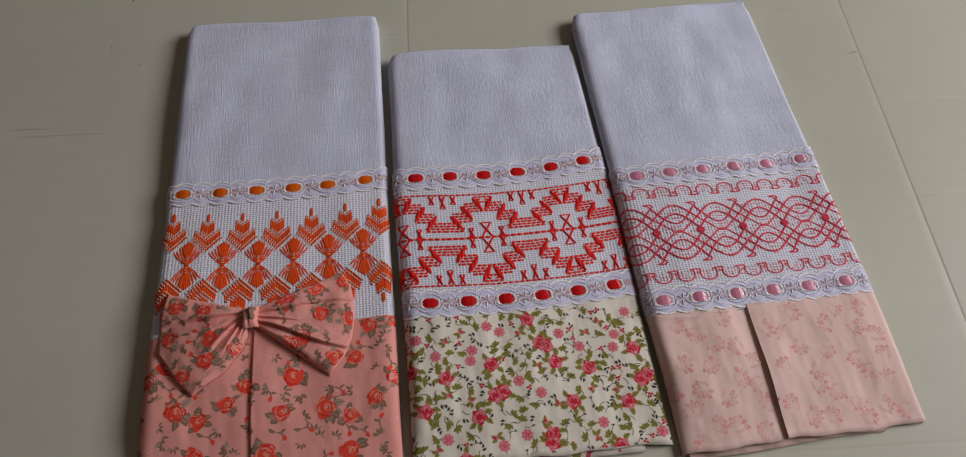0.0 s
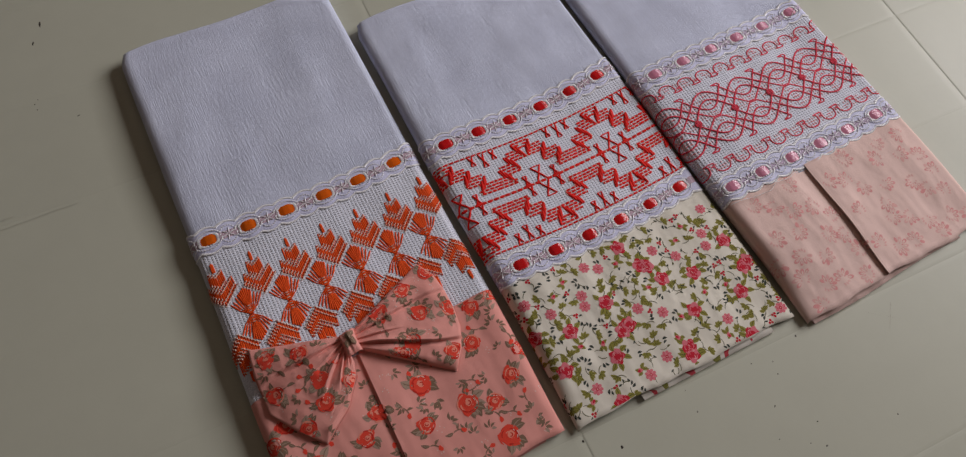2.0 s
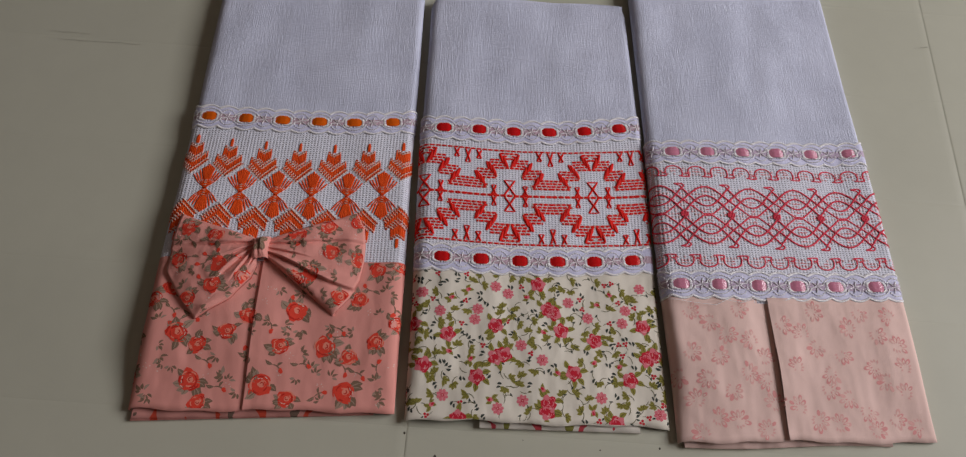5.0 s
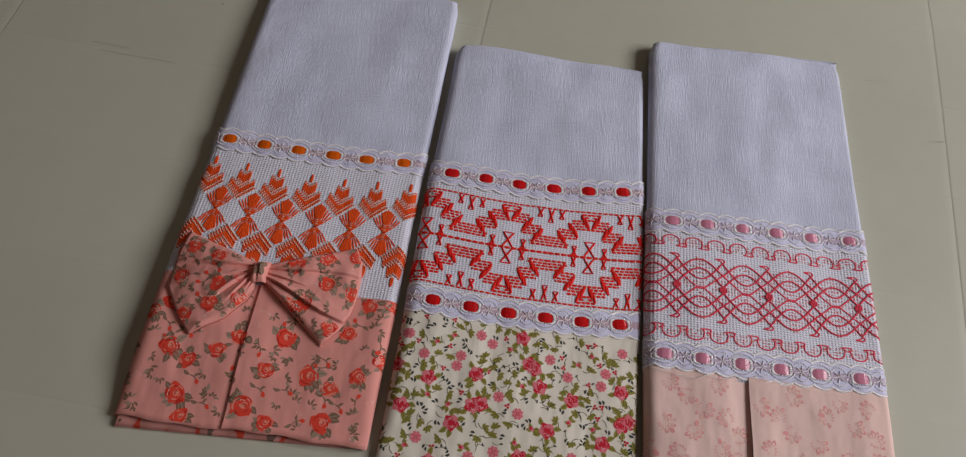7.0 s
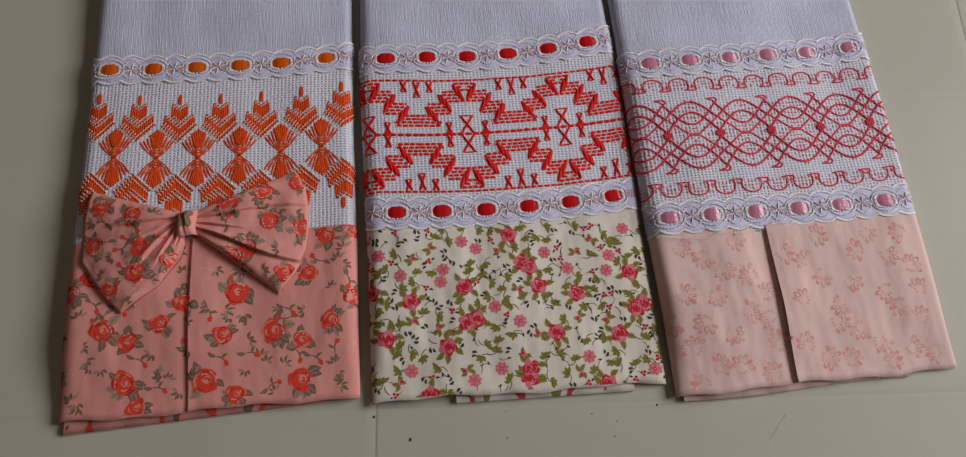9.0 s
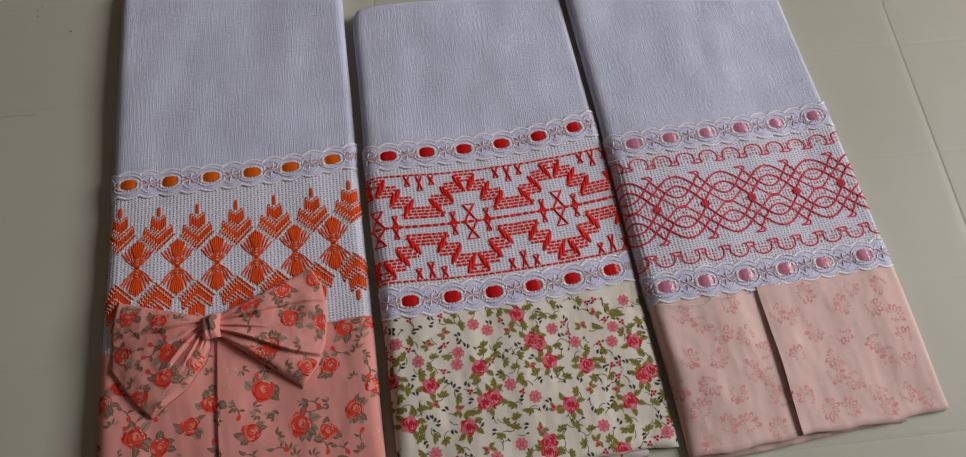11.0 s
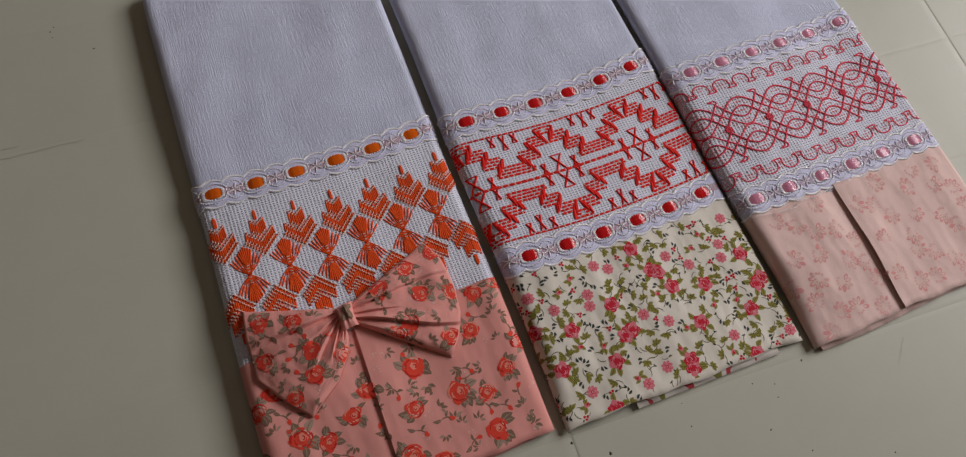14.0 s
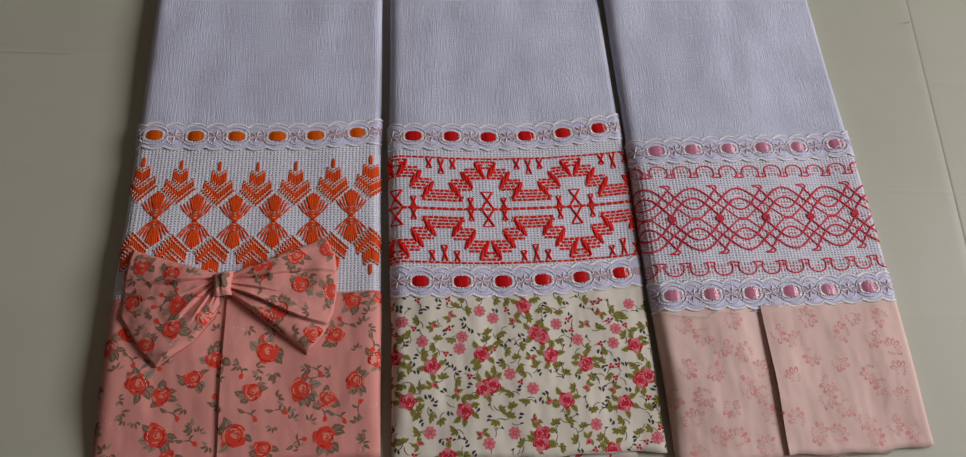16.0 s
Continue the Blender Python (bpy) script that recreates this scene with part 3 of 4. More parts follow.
def towel_root(S, label):
    root = new("dish_towel")
    root.location = (S.c[0] + S.c[1] + S.c[2] + S.c[3]) / 4
    tagged(root, label, "dish towel", "folded dish towels on the floor")
    bpy.context.view_layer.update()
    return root


def towel_body(S, root):
    """The folded white cloth, closed below, and the loose lower layers at the hem."""
    hl, hr = S.left / 2 * S.WIDE, S.right / 2 * S.WIDE
    us = [hl - math.pi * (hl + S.left / 2) / 2 * k / 14 for k in range(14, 0, -1)] + span(hl, S.W - hr, 60) + [S.W - hr + math.pi * (hr + S.right / 2) / 2 * k / 14 for k in range(1, 15)]
    vs = span(0.004, S.L - 0.006, 90) + [S.L - 0.006 + 0.006 * math.sin(math.pi / 2 * k / 8) for k in range(1, 9)]
    b = Build()
    rows = [[b.vert(S(u, v), (u, v)) for u in us] for v in vs]
    b.grid(rows)
    b.face(rows[0][::-1])
    body = b.done("body", M_WHITE, root, "white ribbed towelling, folded in layers")
    return us, body


RIB = 0.0025


def aida_band(S, root, low, high):
    """The ribbed even-weave band: knitted-looking columns every RIB metres."""
    b = Build()
    u0, u1 = -0.62 * S.left, S.W + 0.4 * S.right
    us = span(u0, u1, round((u1 - u0) / RIB) * 8)
    lay(b, S, us, low, high, 44, lambda u, v: 0.0006 + 0.00026 * abs(math.sin(math.pi * u / RIB)))
    return b.done("aida_band", M_AIDA, root, "white ribbed aida cloth band")


def lower_layer(S, root, mat, u0, u1, out, z0, z1, label, name="under_layer"):
    """A folded lower layer of the hem, peeping out below the upper one."""
    b = Build()
    top, bot = [], []
    us = span(u0, u1, 40)
    for k, (vv, grow) in enumerate(((0.02, 0), (0.004, 0.4), (0.0, 1.0))):
        top.append([b.vert((lambda r: (r.x, r.y, z0 + (z1 - z0) * i / 40 + 0.0004 * math.sin(u * 300)))(S(u, vv - out(u) * grow)), (u, vv)) for i, u in enumerate(us)])
        bot.append([b.vert((lambda r: (r.x, r.y, max(0.0003, z0 - 0.0016 + (z1 - z0) * i / 40)))(S(u, vv - out(u) * grow * 0.96)), (u, vv)) for i, u in enumerate(us)])
    b.grid(top, 0, True)
    b.grid(bot)
    b.grid([top[-1], bot[-1]], 0, True)
    return b.done(name, mat, root, label)


def hem(S, root, mat, us, top, pleat, label, open_by=0.0):
    """The printed hem panel, in two halves overlapping at a pleat where there is one."""
    b = Build()
    d = 0.0011
    bottom = lambda u: 0.0008 * math.sin(u * 60 + S.seed) + 0.0006 * math.sin(u * 170)
    if pleat is None:
        lay(b, S, us, bottom, top, 26, d)
    else:
        left = [u for u in us if u < pleat] + [pleat + 0.006]
        right = [pleat + 0.0002] + [u for u in us if u > pleat + 0.002]
        sink = lambda u, v: d - 0.0012 * math.exp(-max(0.0, pleat - u) / 0.006)
        lift = lambda u, v: d + (0.0011 + open_by * max(0.0, 1 - v / top(u)) ** 1.3) * math.exp(-max(0.0, u - pleat) / 0.024)
        lay(b, S, left, bottom, top, 26, sink)
        lay(b, S, right, bottom, top, 26, lift)
        rows = []
        for down in (0.0, 0.7):
            row = []
            for k in range(27):
                v = bottom(pleat) + (top(pleat) - bottom(pleat)) * k / 26
                row.append(b.vert(S(pleat + 0.0002 + 0.0012 * down, v, lift(pleat, v) * (1 - down)), (pleat, v)))
            rows.append(row)
        b.grid(rows)
    ob = b.done("hem_panel", mat, root, label)

    def on(u, v, dd):
        if pleat is None:
            return S(u, v, d + dd)
        return S(u, v, dd + (sink(u, v) if u < pleat else lift(u, v)))
    return ob, on


def clip_print(F, S, top, pleat=None):
    """Keep print inside the panel: past its rim the pattern stops."""
    def g(u, v, d):
        return F(min(max(u, -S.left * 0.5), S.W + S.right * 0.35), min(max(v, 0.0012), top(min(max(u, 0), S.W)) - 0.0006), d)
    return g


# --- the towel with the bow ---
S1 = Sheet((-0.244, 0.095), (-0.066, 0.106), (-0.265, 0.533), (-0.0845, 0.541), 0.0145, 0.010, 1.7)
towel = towel_root(S1, "folded white dish towel, orange embroidery, rose-print hem and bow")
rng = random.Random(11)
us, _ = towel_body(S1, towel)
mid1 = lambda u: 0.1655 + 0.0042 * ((u - 0.09) / 0.072) ** 2
lace1 = lambda u: 0.2350 + 0.0050 * max(0, (u - 0.10) / 0.07) ** 2 + 0.0022 * max(0, (0.08 - u) / 0.07) ** 2
hem1 = lambda u: 0.1105 + 0.0006 * math.sin(u * 40)
wrap = [u for u in us if -0.62 * S1.left < u < S1.W + 0.4 * S1.right]
aida_band(S1, towel, lambda u: 0.1088, lambda u: lace1(u) - 0.004)
b = Build()
PITCH = 0.0272


def orange(ut, c, sg, x0, v0, x1, v1, w, h=0.0010, base=0.0008, m=0, end=0.65):
    stitch(b, S1, (ut + x0, c + sg * v0), (ut + x1, c + sg * v1), w, h, base, m, end)


def chain(ut, c, sg, half, lo, slope, n):
    """A V of crossing dashes, pale and rust by turns, two deep."""
    for j in range(-n, n + 1):
        x = half * j / n
        v = lo + slope * abs(x)
        orange(ut, c, sg, x - 0.0011, v, x + 0.0003, v + 0.0005, 0.0008, 0.0008, 0.0011, 1)
        orange(ut, c, sg, x - 0.0002, v + 0.0014, x + 0.0011, v + 0.0019, 0.0010, 0.0008, 0.0011, 2)
        orange(ut, c, sg, x + 0.0006, v + 0.0003, x + 0.0009, v + 0.0021, 0.0006, 0.0008, 0.0011, 1)


for k in range(-1, 8):
    for sg in (1, -1):
        uk = 0.0220 + PITCH * k
        c = mid1(uk)
        if -0.004 < uk < S1.W + 0.004:
            # fan of long stitches from the waist, thicker and longer in the middle
            for j in range(-5, 6):
                x = j * 0.0022
                e = (x, 0.0214 - 0.86 * abs(x) + rng.uniform(-9e-4, 9e-4))
                m_ = (x * 0.60, 0.0096 - 0.36 * abs(x))
                orange(uk, c, sg, j * 0.00018, 0.0006, *m_, 0.00085, 0.0009, 0.0008)
                orange(uk, c, sg, *m_, *e, 0.00125, 0.0010, 0.0008)
            for j in range(-3, 4):
                orange(uk, c, sg, j * 0.0006, 0.0062 + 0.0006 * abs(j), j * 0.00150, 0.0212 - 0.0011 * abs(j), 0.00195, 0.0014, 0.0008)
            for v in (0.0022, 0.0044, 0.0063):
                orange(uk, c, sg, -0.0011, v, 0.0011, v + 0.0002, 0.0007, 0.0006, 0.0015, 1)
            orange(uk, c, sg, -0.0016, 0, 0.0016, 0, 0.0013, 0.0010, 0.0014)
        ut = uk + PITCH / 2
        if -0.008 < ut < S1.W + 0.005:
            c = mid1(ut)
            for half, lo, n in ((8, 0.0118, 0.0122), (4, 0.0245, 0.0122)):
                for j in range(-half, half + 1):
                    x = j * 0.00128
                    lift = lo + 0.98 * abs(x)
                    orange(ut, c, sg, x, lift, x * 0.90 + rng.uniform(-3e-4, 3e-4), lift + n - 0.15 * abs(x), 0.00142, 0.0007)
            chain(ut, c, sg, 0.0112, 0.0112, 1.0, 7)
            chain(ut, c, sg, 0.0098, 0.0150, 1.0, 6)
            chain(ut, c, sg, 0.0086, 0.0222, 0.92, 5)
            chain(ut, c, sg, 0.0044, 0.0258, 0.92, 3)
            chain(ut, c, sg, 0.0036, 0.0360, 0.70, 2)
            for j in (-1, 0, 1):
                orange(ut, c, sg, j * 0.0006, 0.0400, j * 0.0005, 0.0482 - 0.0008 * abs(j), 0.0013, 0.0013)
b.done("embroidery", [T_ORANGE, T_PALE, T_BROWN], towel, "orange fan and diamond stitches", "stuff")
lace(S1, towel, lace1, [0.0135, 0.0430, 0.0725, 0.1020, 0.1300, 0.1610], R_ORANGE, M_LACE_PINK, rng, "white scalloped lace with orange ribbon")
panel, F1 = hem(S1, towel, M_PINK, wrap, hem1, 0.0765, "dusty pink cotton printed with coral roses", 0.0012)
G1 = clip_print(F1, S1, hem1)
b = Build()
BIG = ((25, 52), (128, 44), (38, 20), (144, 13), (87, 17), (105, 70))
MID = ((40, 44), (145, 37), (59, 54), (163, 48), (97, 44), (105, 8), (72, 66), (149, 80), (177, 62), (45, 5), (4, 77), (15, 86), (160, 104), (-6, 50), (-4, 22), (176, 108))
for u, v in BIG:
    rose(b, G1, u / 1000, v / 1000, 0.0074, 0.00012, rng)
    rose_bud(b, G1, u / 1000 + 0.006, v / 1000 + 0.007, 0.0001, rng, 0.4)
for u, v in MID:
    rose(b, G1, u / 1000, v / 1000, 0.0060, 0.00012, rng)
for u, v in ((15, 35), (61, 24), (120, 29), (166, 15), (109, 56), (69, 77), (168, 87), (98, 59), (8, 12), (120, 90), (30, 76)):
    rose_sprig(b, G1, u / 1000, v / 1000, 0.0001, rng)
    rose_sprig(b, G1, u / 1000 + 0.003, v / 1000 - 0.004, 0.0001, rng, 0.005)
for u, v in ((57, 9), (108, 82), (83, 56), (158, 94), (130, 6), (135, 58), (172, 30), (20, 66)):
    rose_bud(b, G1, u / 1000, v / 1000, 0.0001, rng)
free = [(u, v, 9) for u, v in BIG] + [(u, v, 8) for u, v in MID]
for _ in range(140):
    u, v = rng.uniform(3, 174), rng.uniform(5, 102)
    if all((u - a) ** 2 + (v - c) ** 2 > (r + 5) ** 2 for a, c, r in free):
        free.append((u, v, 9))
        rose_sprig(b, G1, u / 1000, v / 1000, 0.0001, rng, rng.uniform(0.0045, 0.006))
        if rng.random() < 0.4:
            rose_bud(b, G1, u / 1000 + 0.003, v / 1000 + 0.003, 0.0001, rng)
for k in range(34):
    dots(b, G1, rng.uniform(0.002, 0.176), rng.uniform(0.004, 0.105), 0.0001, rng, 4)
b.done("rose_print", ROSE_INKS, panel, "coral roses with taupe leaves", "stuff")
lower_layer(S1, towel, M_PINK_UNDER, 0.002, 0.150, lambda u: 0.0042 * max(0, 1 - u / 0.155) + 0.0012, 0.0034, 0.0022, "lower fold of the pink rose-print hem")
lower_layer(S1, towel, M_PINK_UNDER, 0.0, 0.165, lambda u: 0.0060 * max(0, 1 - u / 0.17) + 0.0006, 0.0018, 0.0016, "lowest fold of the pink hem")

# the bow
KU, KV = 0.0745, 0.1162
bow = new("bow")
bow.parent = towel
tagged(bow, "rose-print fabric bow with pleated loops")


def along(poly, q):
    """The point at the share q of the way along a run of corners."""
    lens = [math.hypot(z[0] - a[0], z[1] - a[1]) for a, z in zip(poly, poly[1:])]
    w = q * sum(lens)
    for (a, z), n in zip(zip(poly, poly[1:]), lens):
        if w <= n:
            return a[0] + (z[0] - a[0]) * w / n, a[1] + (z[1] - a[1]) * w / n
        w -= n
    return poly[-1]


def wing(inner, outer, folds, side, ph, flat):
    """The surface of one loop of the bow: q runs round the knot, p outwards; folds are (q, reach, height) of the pleats."""
    def flat_at(p, q):
        a, z = along(inner, q), along(outer, q)
        return (a[0] + (z[0] - a[0]) * p) / 1000, (a[1] + (z[1] - a[1]) * p) / 1000

    def at(p, q, dd=0.0):
        u, v = flat_at(p, q)
        rim = (1 - (1 - min(1.0, 13 * q, 13 * (1 - q))) ** 2) ** 0.5
        puff = (0.0050 * (1 - p) ** 0.7 + 0.0050 * math.sin(math.pi * min(1, p * 0.92)) + 0.0011) * rim * flat
        for qf, reach, high in folds:
            x = (q - qf - 0.03 * math.sin(5 * p + 7 * qf) * p) * side
            live = max(0.0, 1 - p / reach) ** 0.7 * min(1.0, 0.35 + 4 * p)
            puff += high * live * rim * (math.exp(-x / 0.10) if x > 0 else -1.1 * math.exp(x / 0.030) + 2.1 * math.exp(x / 0.006))
        soft = (0.0016 * noise.noise((u * 50, v * 50, ph)) + 0.0006 * noise.noise((u * 130, v * 130, ph))) * min(1, p * 2)
        return S1(u, v, 0.0020 + max(0.0003, puff + soft * rim) + dd)

    grid = [(p, q) for p in span(0.04, 0.99, 38) for q in span(0.015, 0.985, 76)]
    places = np.array([flat_at(p, q) for p, q in grid])

    def find(u, v):
        """The (p, q) of the loop that lies over (u, v) of the towel."""
        p, q = grid[int(np.argmin(((places - (u, v)) ** 2).sum(1)))]
        for _ in range(3):
            f = flat_at(p, q)
            fp, fq = flat_at(p + 0.004, q), flat_at(p, min(1.0, q + 0.004))
            j = ((fp[0] - f[0]) / 0.004, (fq[0] - f[0]) / 0.004, (fp[1] - f[1]) / 0.004, (fq[1] - f[1]) / 0.004)
            det = j[0] * j[3] - j[1] * j[2]
            if abs(det) < 1e-6:
                break
            du, dv = u - f[0], v - f[1]
            p = min(0.992, max(0.03, p + max(-0.03, min(0.03, (j[3] * du - j[1] * dv) / det))))
            q = min(0.988, max(0.012, q + max(-0.02, min(0.02, (j[0] * dv - j[2] * du) / det))))
        return p, q
    return at, find


def loop_mesh(at, name, label):
    b = Build()
    rows = [[b.vert(at(p, q), (0.08 * p, 0.11 * q)) for q in span(0, 1, 120)] for p in span(0.0, 1.0, 36)]
    b.grid(rows)
    # rim turned under
    last = [Vector(b.v[i]) for i in rows[-1]]
    under = [b.vert((r.x + 0.0003, r.y, r.z - min(0.0022, (r.z - 0.004) * 0.5)), (0.082, 0.11 * k / 120)) for k, r in enumerate(last)]
    b.grid([rows[-1], under])
    floor_ring = [b.vert(at(0.93, q, -0.0026 if 0.04 < q < 0.96 else 0), (0.078, 0.11 * q)) for q in span(0, 1, 120)]
    b.grid([under, floor_ring])
    ob = b.done(name, M_PINK, bow, label)
    mod = ob.modifiers.new("weld", "WELD")
    mod.merge_threshold = 0.00001
    return ob


RIGHT = (((79, 110), (80, 118), (79, 125)), ((131, 67), (141, 80), (147, 94), (149, 110), (149, 123), (147, 138), (140, 152)), ((0.25, 1.35, 0.0046), (0.46, 0.45, 0.0030), (0.70, 1.35, 0.0030), (0.88, 0.45, 0.0026)), 1, 0.6, 0.72)
LEFT = (((70, 125), (69, 117), (72, 109)), ((11, 145), (9, 125), (9, 97), (20, 80), (35, 62), (57, 78), (69, 94), (72, 104)), ((0.20, 1.35, 0.0036), (0.38, 0.50, 0.0036), (0.53, 0.62, 0.0044), (0.68, 0.55, 0.0040), (0.84, 0.40, 0.0030)), -1, 1.4, 0.66)
right_at, right_find = wing(*RIGHT)
left_at, left_find = wing(*LEFT)
right_loop = loop_mesh(right_at, "loop", "pleated rose-print loop")
left_loop = loop_mesh(left_at, "loop", "pleated rose-print loop")


def bow_print(at, find, owner, roses, area, rng):
    """Roses and leaves on a loop, in millimetres of the towel's own plane."""
    def F(u, v, d):
        return at(*find(u, v), d)
    b = Build()
    taken = list(roses)
    for u, v in roses:
        rose(b, F, u / 1000, v / 1000, 0.0062, 0.0002, rng)
    for _ in range(400):
        u, v, k = rng.uniform(area[0], area[1]), rng.uniform(area[2], area[3]), rng.random()
        p, q = find(u / 1000, v / 1000)
        if not (0.25 < p < 0.93 and 0.06 < q < 0.94) or any((u - a) ** 2 + (v - c) ** 2 < 72 for a, c in taken):
            continue
        taken.append((u, v))
        if k < 0.45:
            rose_sprig(b, F, u / 1000, v / 1000, 0.0002, rng)
        elif k < 0.7:
            rose_bud(b, F, u / 1000, v / 1000, 0.0002, rng)
        else:
            dots(b, F, u / 1000, v / 1000, 0.0002, rng)
    b.done("rose_print", ROSE_INKS, owner, "coral roses with taupe leaves", "stuff")


bow_print(left_at, left_find, left_loop, ((17, 106), (47, 102), (45, 86), (41, 124), (66, 92), (28, 76), (20, 132)), (9, 72, 62, 145), rng)
bow_print(right_at, right_find, right_loop, ((103, 93), (113, 98), (126, 115), (135, 80), (100, 127), (121, 136), (143, 142), (146, 110)), (79, 154, 65, 150), rng)
b = Build()


def knot_at(x, y, d=0.0):
    k = (1 - abs(x) ** 4.5) ** 0.5 if abs(x) < 1 else 0
    crease = 0.0006 * math.sin(6 * x + 1.5 * y) + 0.0003 * math.sin(13 * x)
    return S1(KU + 0.0066 * x * (1 - 0.16 * (1 - y * y)), KV + 0.0086 * y + 0.001 * x, 0.003 + (0.0104 + crease) * k * (1 - abs(y) ** 4 * 0.45) + d)


rows = [[b.vert(knot_at(x, y), (0.012 * x, 0.015 * y)) for x in span(-1, 1, 20)] for y in span(-1, 1, 16)]
b.grid(rows)
knot = b.done("knot", M_PINK, bow, "gathered rose-print knot")
b = Build()
KF = lambda u, v, d: knot_at(min(0.8, max(-0.8, u / 0.0072)), min(0.9, max(-0.9, v / 0.0086)), d)
for x, y, t in ((-0.0030, -0.0045, 1.2), (0.0005, -0.0040, 1.7), (-0.0010, 0.0010, 1.0), (0.0030, -0.001, 1.9), (0.0042, -0.0050, 1.6), (0.0015, 0.0015, 0.6)):
    leaf(b, KF, x, y, 0.0066, 0.0040, t, 0.0008, 3, 4)
b.done("rose_print", ROSE_INKS, knot, "taupe leaf print", "stuff")

# --- the towel with red embroidery ---
S2 = Sheet((-0.056, 0.102), (0.123, 0.109), (-0.0765, 0.487), (0.1035, 0.496), 0.0140, 0.0070, 5.2)
towel = towel_root(S2, "folded white dish towel with red embroidery and floral cream hem")
rng = random.Random(23)
us, _ = towel_body(S2, towel)
rise = lambda u: max(0.0, (u - 0.06) / 0.115) ** 2
mid2 = lambda u: 0.1755 + 0.0072 * rise(u) - 0.002 * smooth01(u / 0.06) + 0.001
up2 = lambda u: 0.2355 + 0.0115 * rise(u)
low2 = lambda u: 0.1180 + 0.0080 * rise(u) + 0.0015 * max(0, 1 - u / 0.03)
hem2 = lambda u: 0.1085 + 0.0075 * rise(u)
wrap = [u for u in us if -0.62 * S2.left < u < S2.W + 0.4 * S2.right]
aida_band(S2, towel, lambda u: hem2(u) - 0.004, lambda u: up2(u) - 0.002)
b = Build()
PER, CX = 0.0655, 0.0708
D2 = 0.0008


def red(u0, v0, u1, v1, w=0.0017, h=0.0011):
    if -0.5 * S2.left < min(u0, u1) and max(u0, u1) < S2.W + 0.3 * S2.right:
        stitch(b, S2, (u0, mid2(u0) + v0), (u1, mid2(u1) + v1), w, h, D2, 0, 0.72)


def tick(u, v):
    """A pale ground thread showing between two dashes."""
    if -0.5 * S2.left < u < S2.W + 0.3 * S2.right:
        stitch(b, S2, (u, mid2(u) + v - 0.0011), (u, mid2(u) + v + 0.0011), 0.0008, 0.0008, D2, 1, 0.72)


def cross(x, v, w, hgt):
    red(x - w, v - hgt, x + w, v + hgt, 0.0017, 0.0012)
    red(x + w, v - hgt, x - w, v + hgt, 0.0017, 0.0016)


u = -0.006
while u < S2.W + 0.002:
    for v in (0.0425, -0.0425):
        red(u, v, u + 0.0036, v)
        tick(u - 0.0006, v)
    u += 0.0046
for k in range(-2, 4):
    c = CX + PER * k
    for sg in (1, -1):
        # big hourglass, small crosses beside it
        cross(c, sg * 0.0074, 0.0042, 0.0068)
        red(c - 0.0036, sg * 0.0140, c + 0.0036, sg * 0.0140, 0.0012)
        for s in (-1, 1):
            cross(c + s * 0.0122, sg * 0.0048, 0.0017, 0.0044)
            red(c + s * 0.0122 - 0.0018, sg * 0.0094, c + s * 0.0122 + 0.0018, sg * 0.0094, 0.0008)
        # stepped brick bands round the hourglass, with slanted satin stitches at their outer ends
        for s in (-1, 1):
            for xs, xe, v1, rows in ((0.0, 0.0076, 0.0398, 3), (0.0040, 0.0165, 0.0335, 4), (0.0122, 0.0255, 0.0240, 4), (0.0195, PER / 2 + 0.001, 0.0148, 4)):
                for r in range(rows):
                    vv, x1 = v1 - r * 0.00255, (xe - 0.0015 * r if xe < PER / 2 else xe)
                    x = max(0.0, xs - 0.0011 * r) + (0.0019 if r % 2 else 0)
                    if rows == 4 and r == 3 and xs < 0.005:
                        x = 0.0002
                    while x < x1 - 0.0008:
                        red(c + s * x, sg * vv, c + s * min(x + 0.0033, x1), sg * (vv + rng.uniform(-2e-4, 2e-4)), 0.0021, 0.0010)
                        tick(c + s * (x - 0.0004), sg * vv)
                        x += 0.0040
            for du, dv, n in ((-0.0089, 0.0090, 3), (0.0, 0.0, 4), (0.0089, -0.0092, 4)):
                for j in range(n + 1):
                    p = (0.0102 + du + 0.00135 * j, 0.0174 + dv + 0.0017 * j + (0.0005 if j % 2 else -0.0005))
                    e = (p[0] + 0.0022 + rng.uniform(-3e-4, 3e-4), min(0.0412, p[1] + 0.0080 + rng.uniform(-6e-4, 6e-4)))
                    red(c + s * p[0], sg * p[1], c + s * e[0], sg * e[1], 0.0024, 0.0012 + 0.0004 * (j % 2))
        # three crosses against the border, half way
        h = c + PER / 2
        for dx, t in ((-0.0088, 0.0040), (0, 0.0062), (0.0088, 0.0040)):
            cross(h + dx, sg * (0.0415 - t), 0.0019, t)
            red(h + dx - 0.0018, sg * (0.0415 - 2 * t), h + dx + 0.0018, sg * (0.0415 - 2 * t), 0.0008)
    # centre line
    x = -PER / 2
    while x < PER / 2:
        red(c + x, 0, c + x + 0.0042, 0, 0.0025, 0.0012)
        tick(c + x - 0.0005, 0)
        x += 0.0051
    for j in (-1, 1):
        red(c + j * 0.0122 - 0.0024, 0.0006, c + j * 0.0122 + 0.0024, 0.0006, 0.0034, 0.0014)
b.done("embroidery", [T_RED, T_PALE], towel, "red brick, step and cross stitches", "stuff")
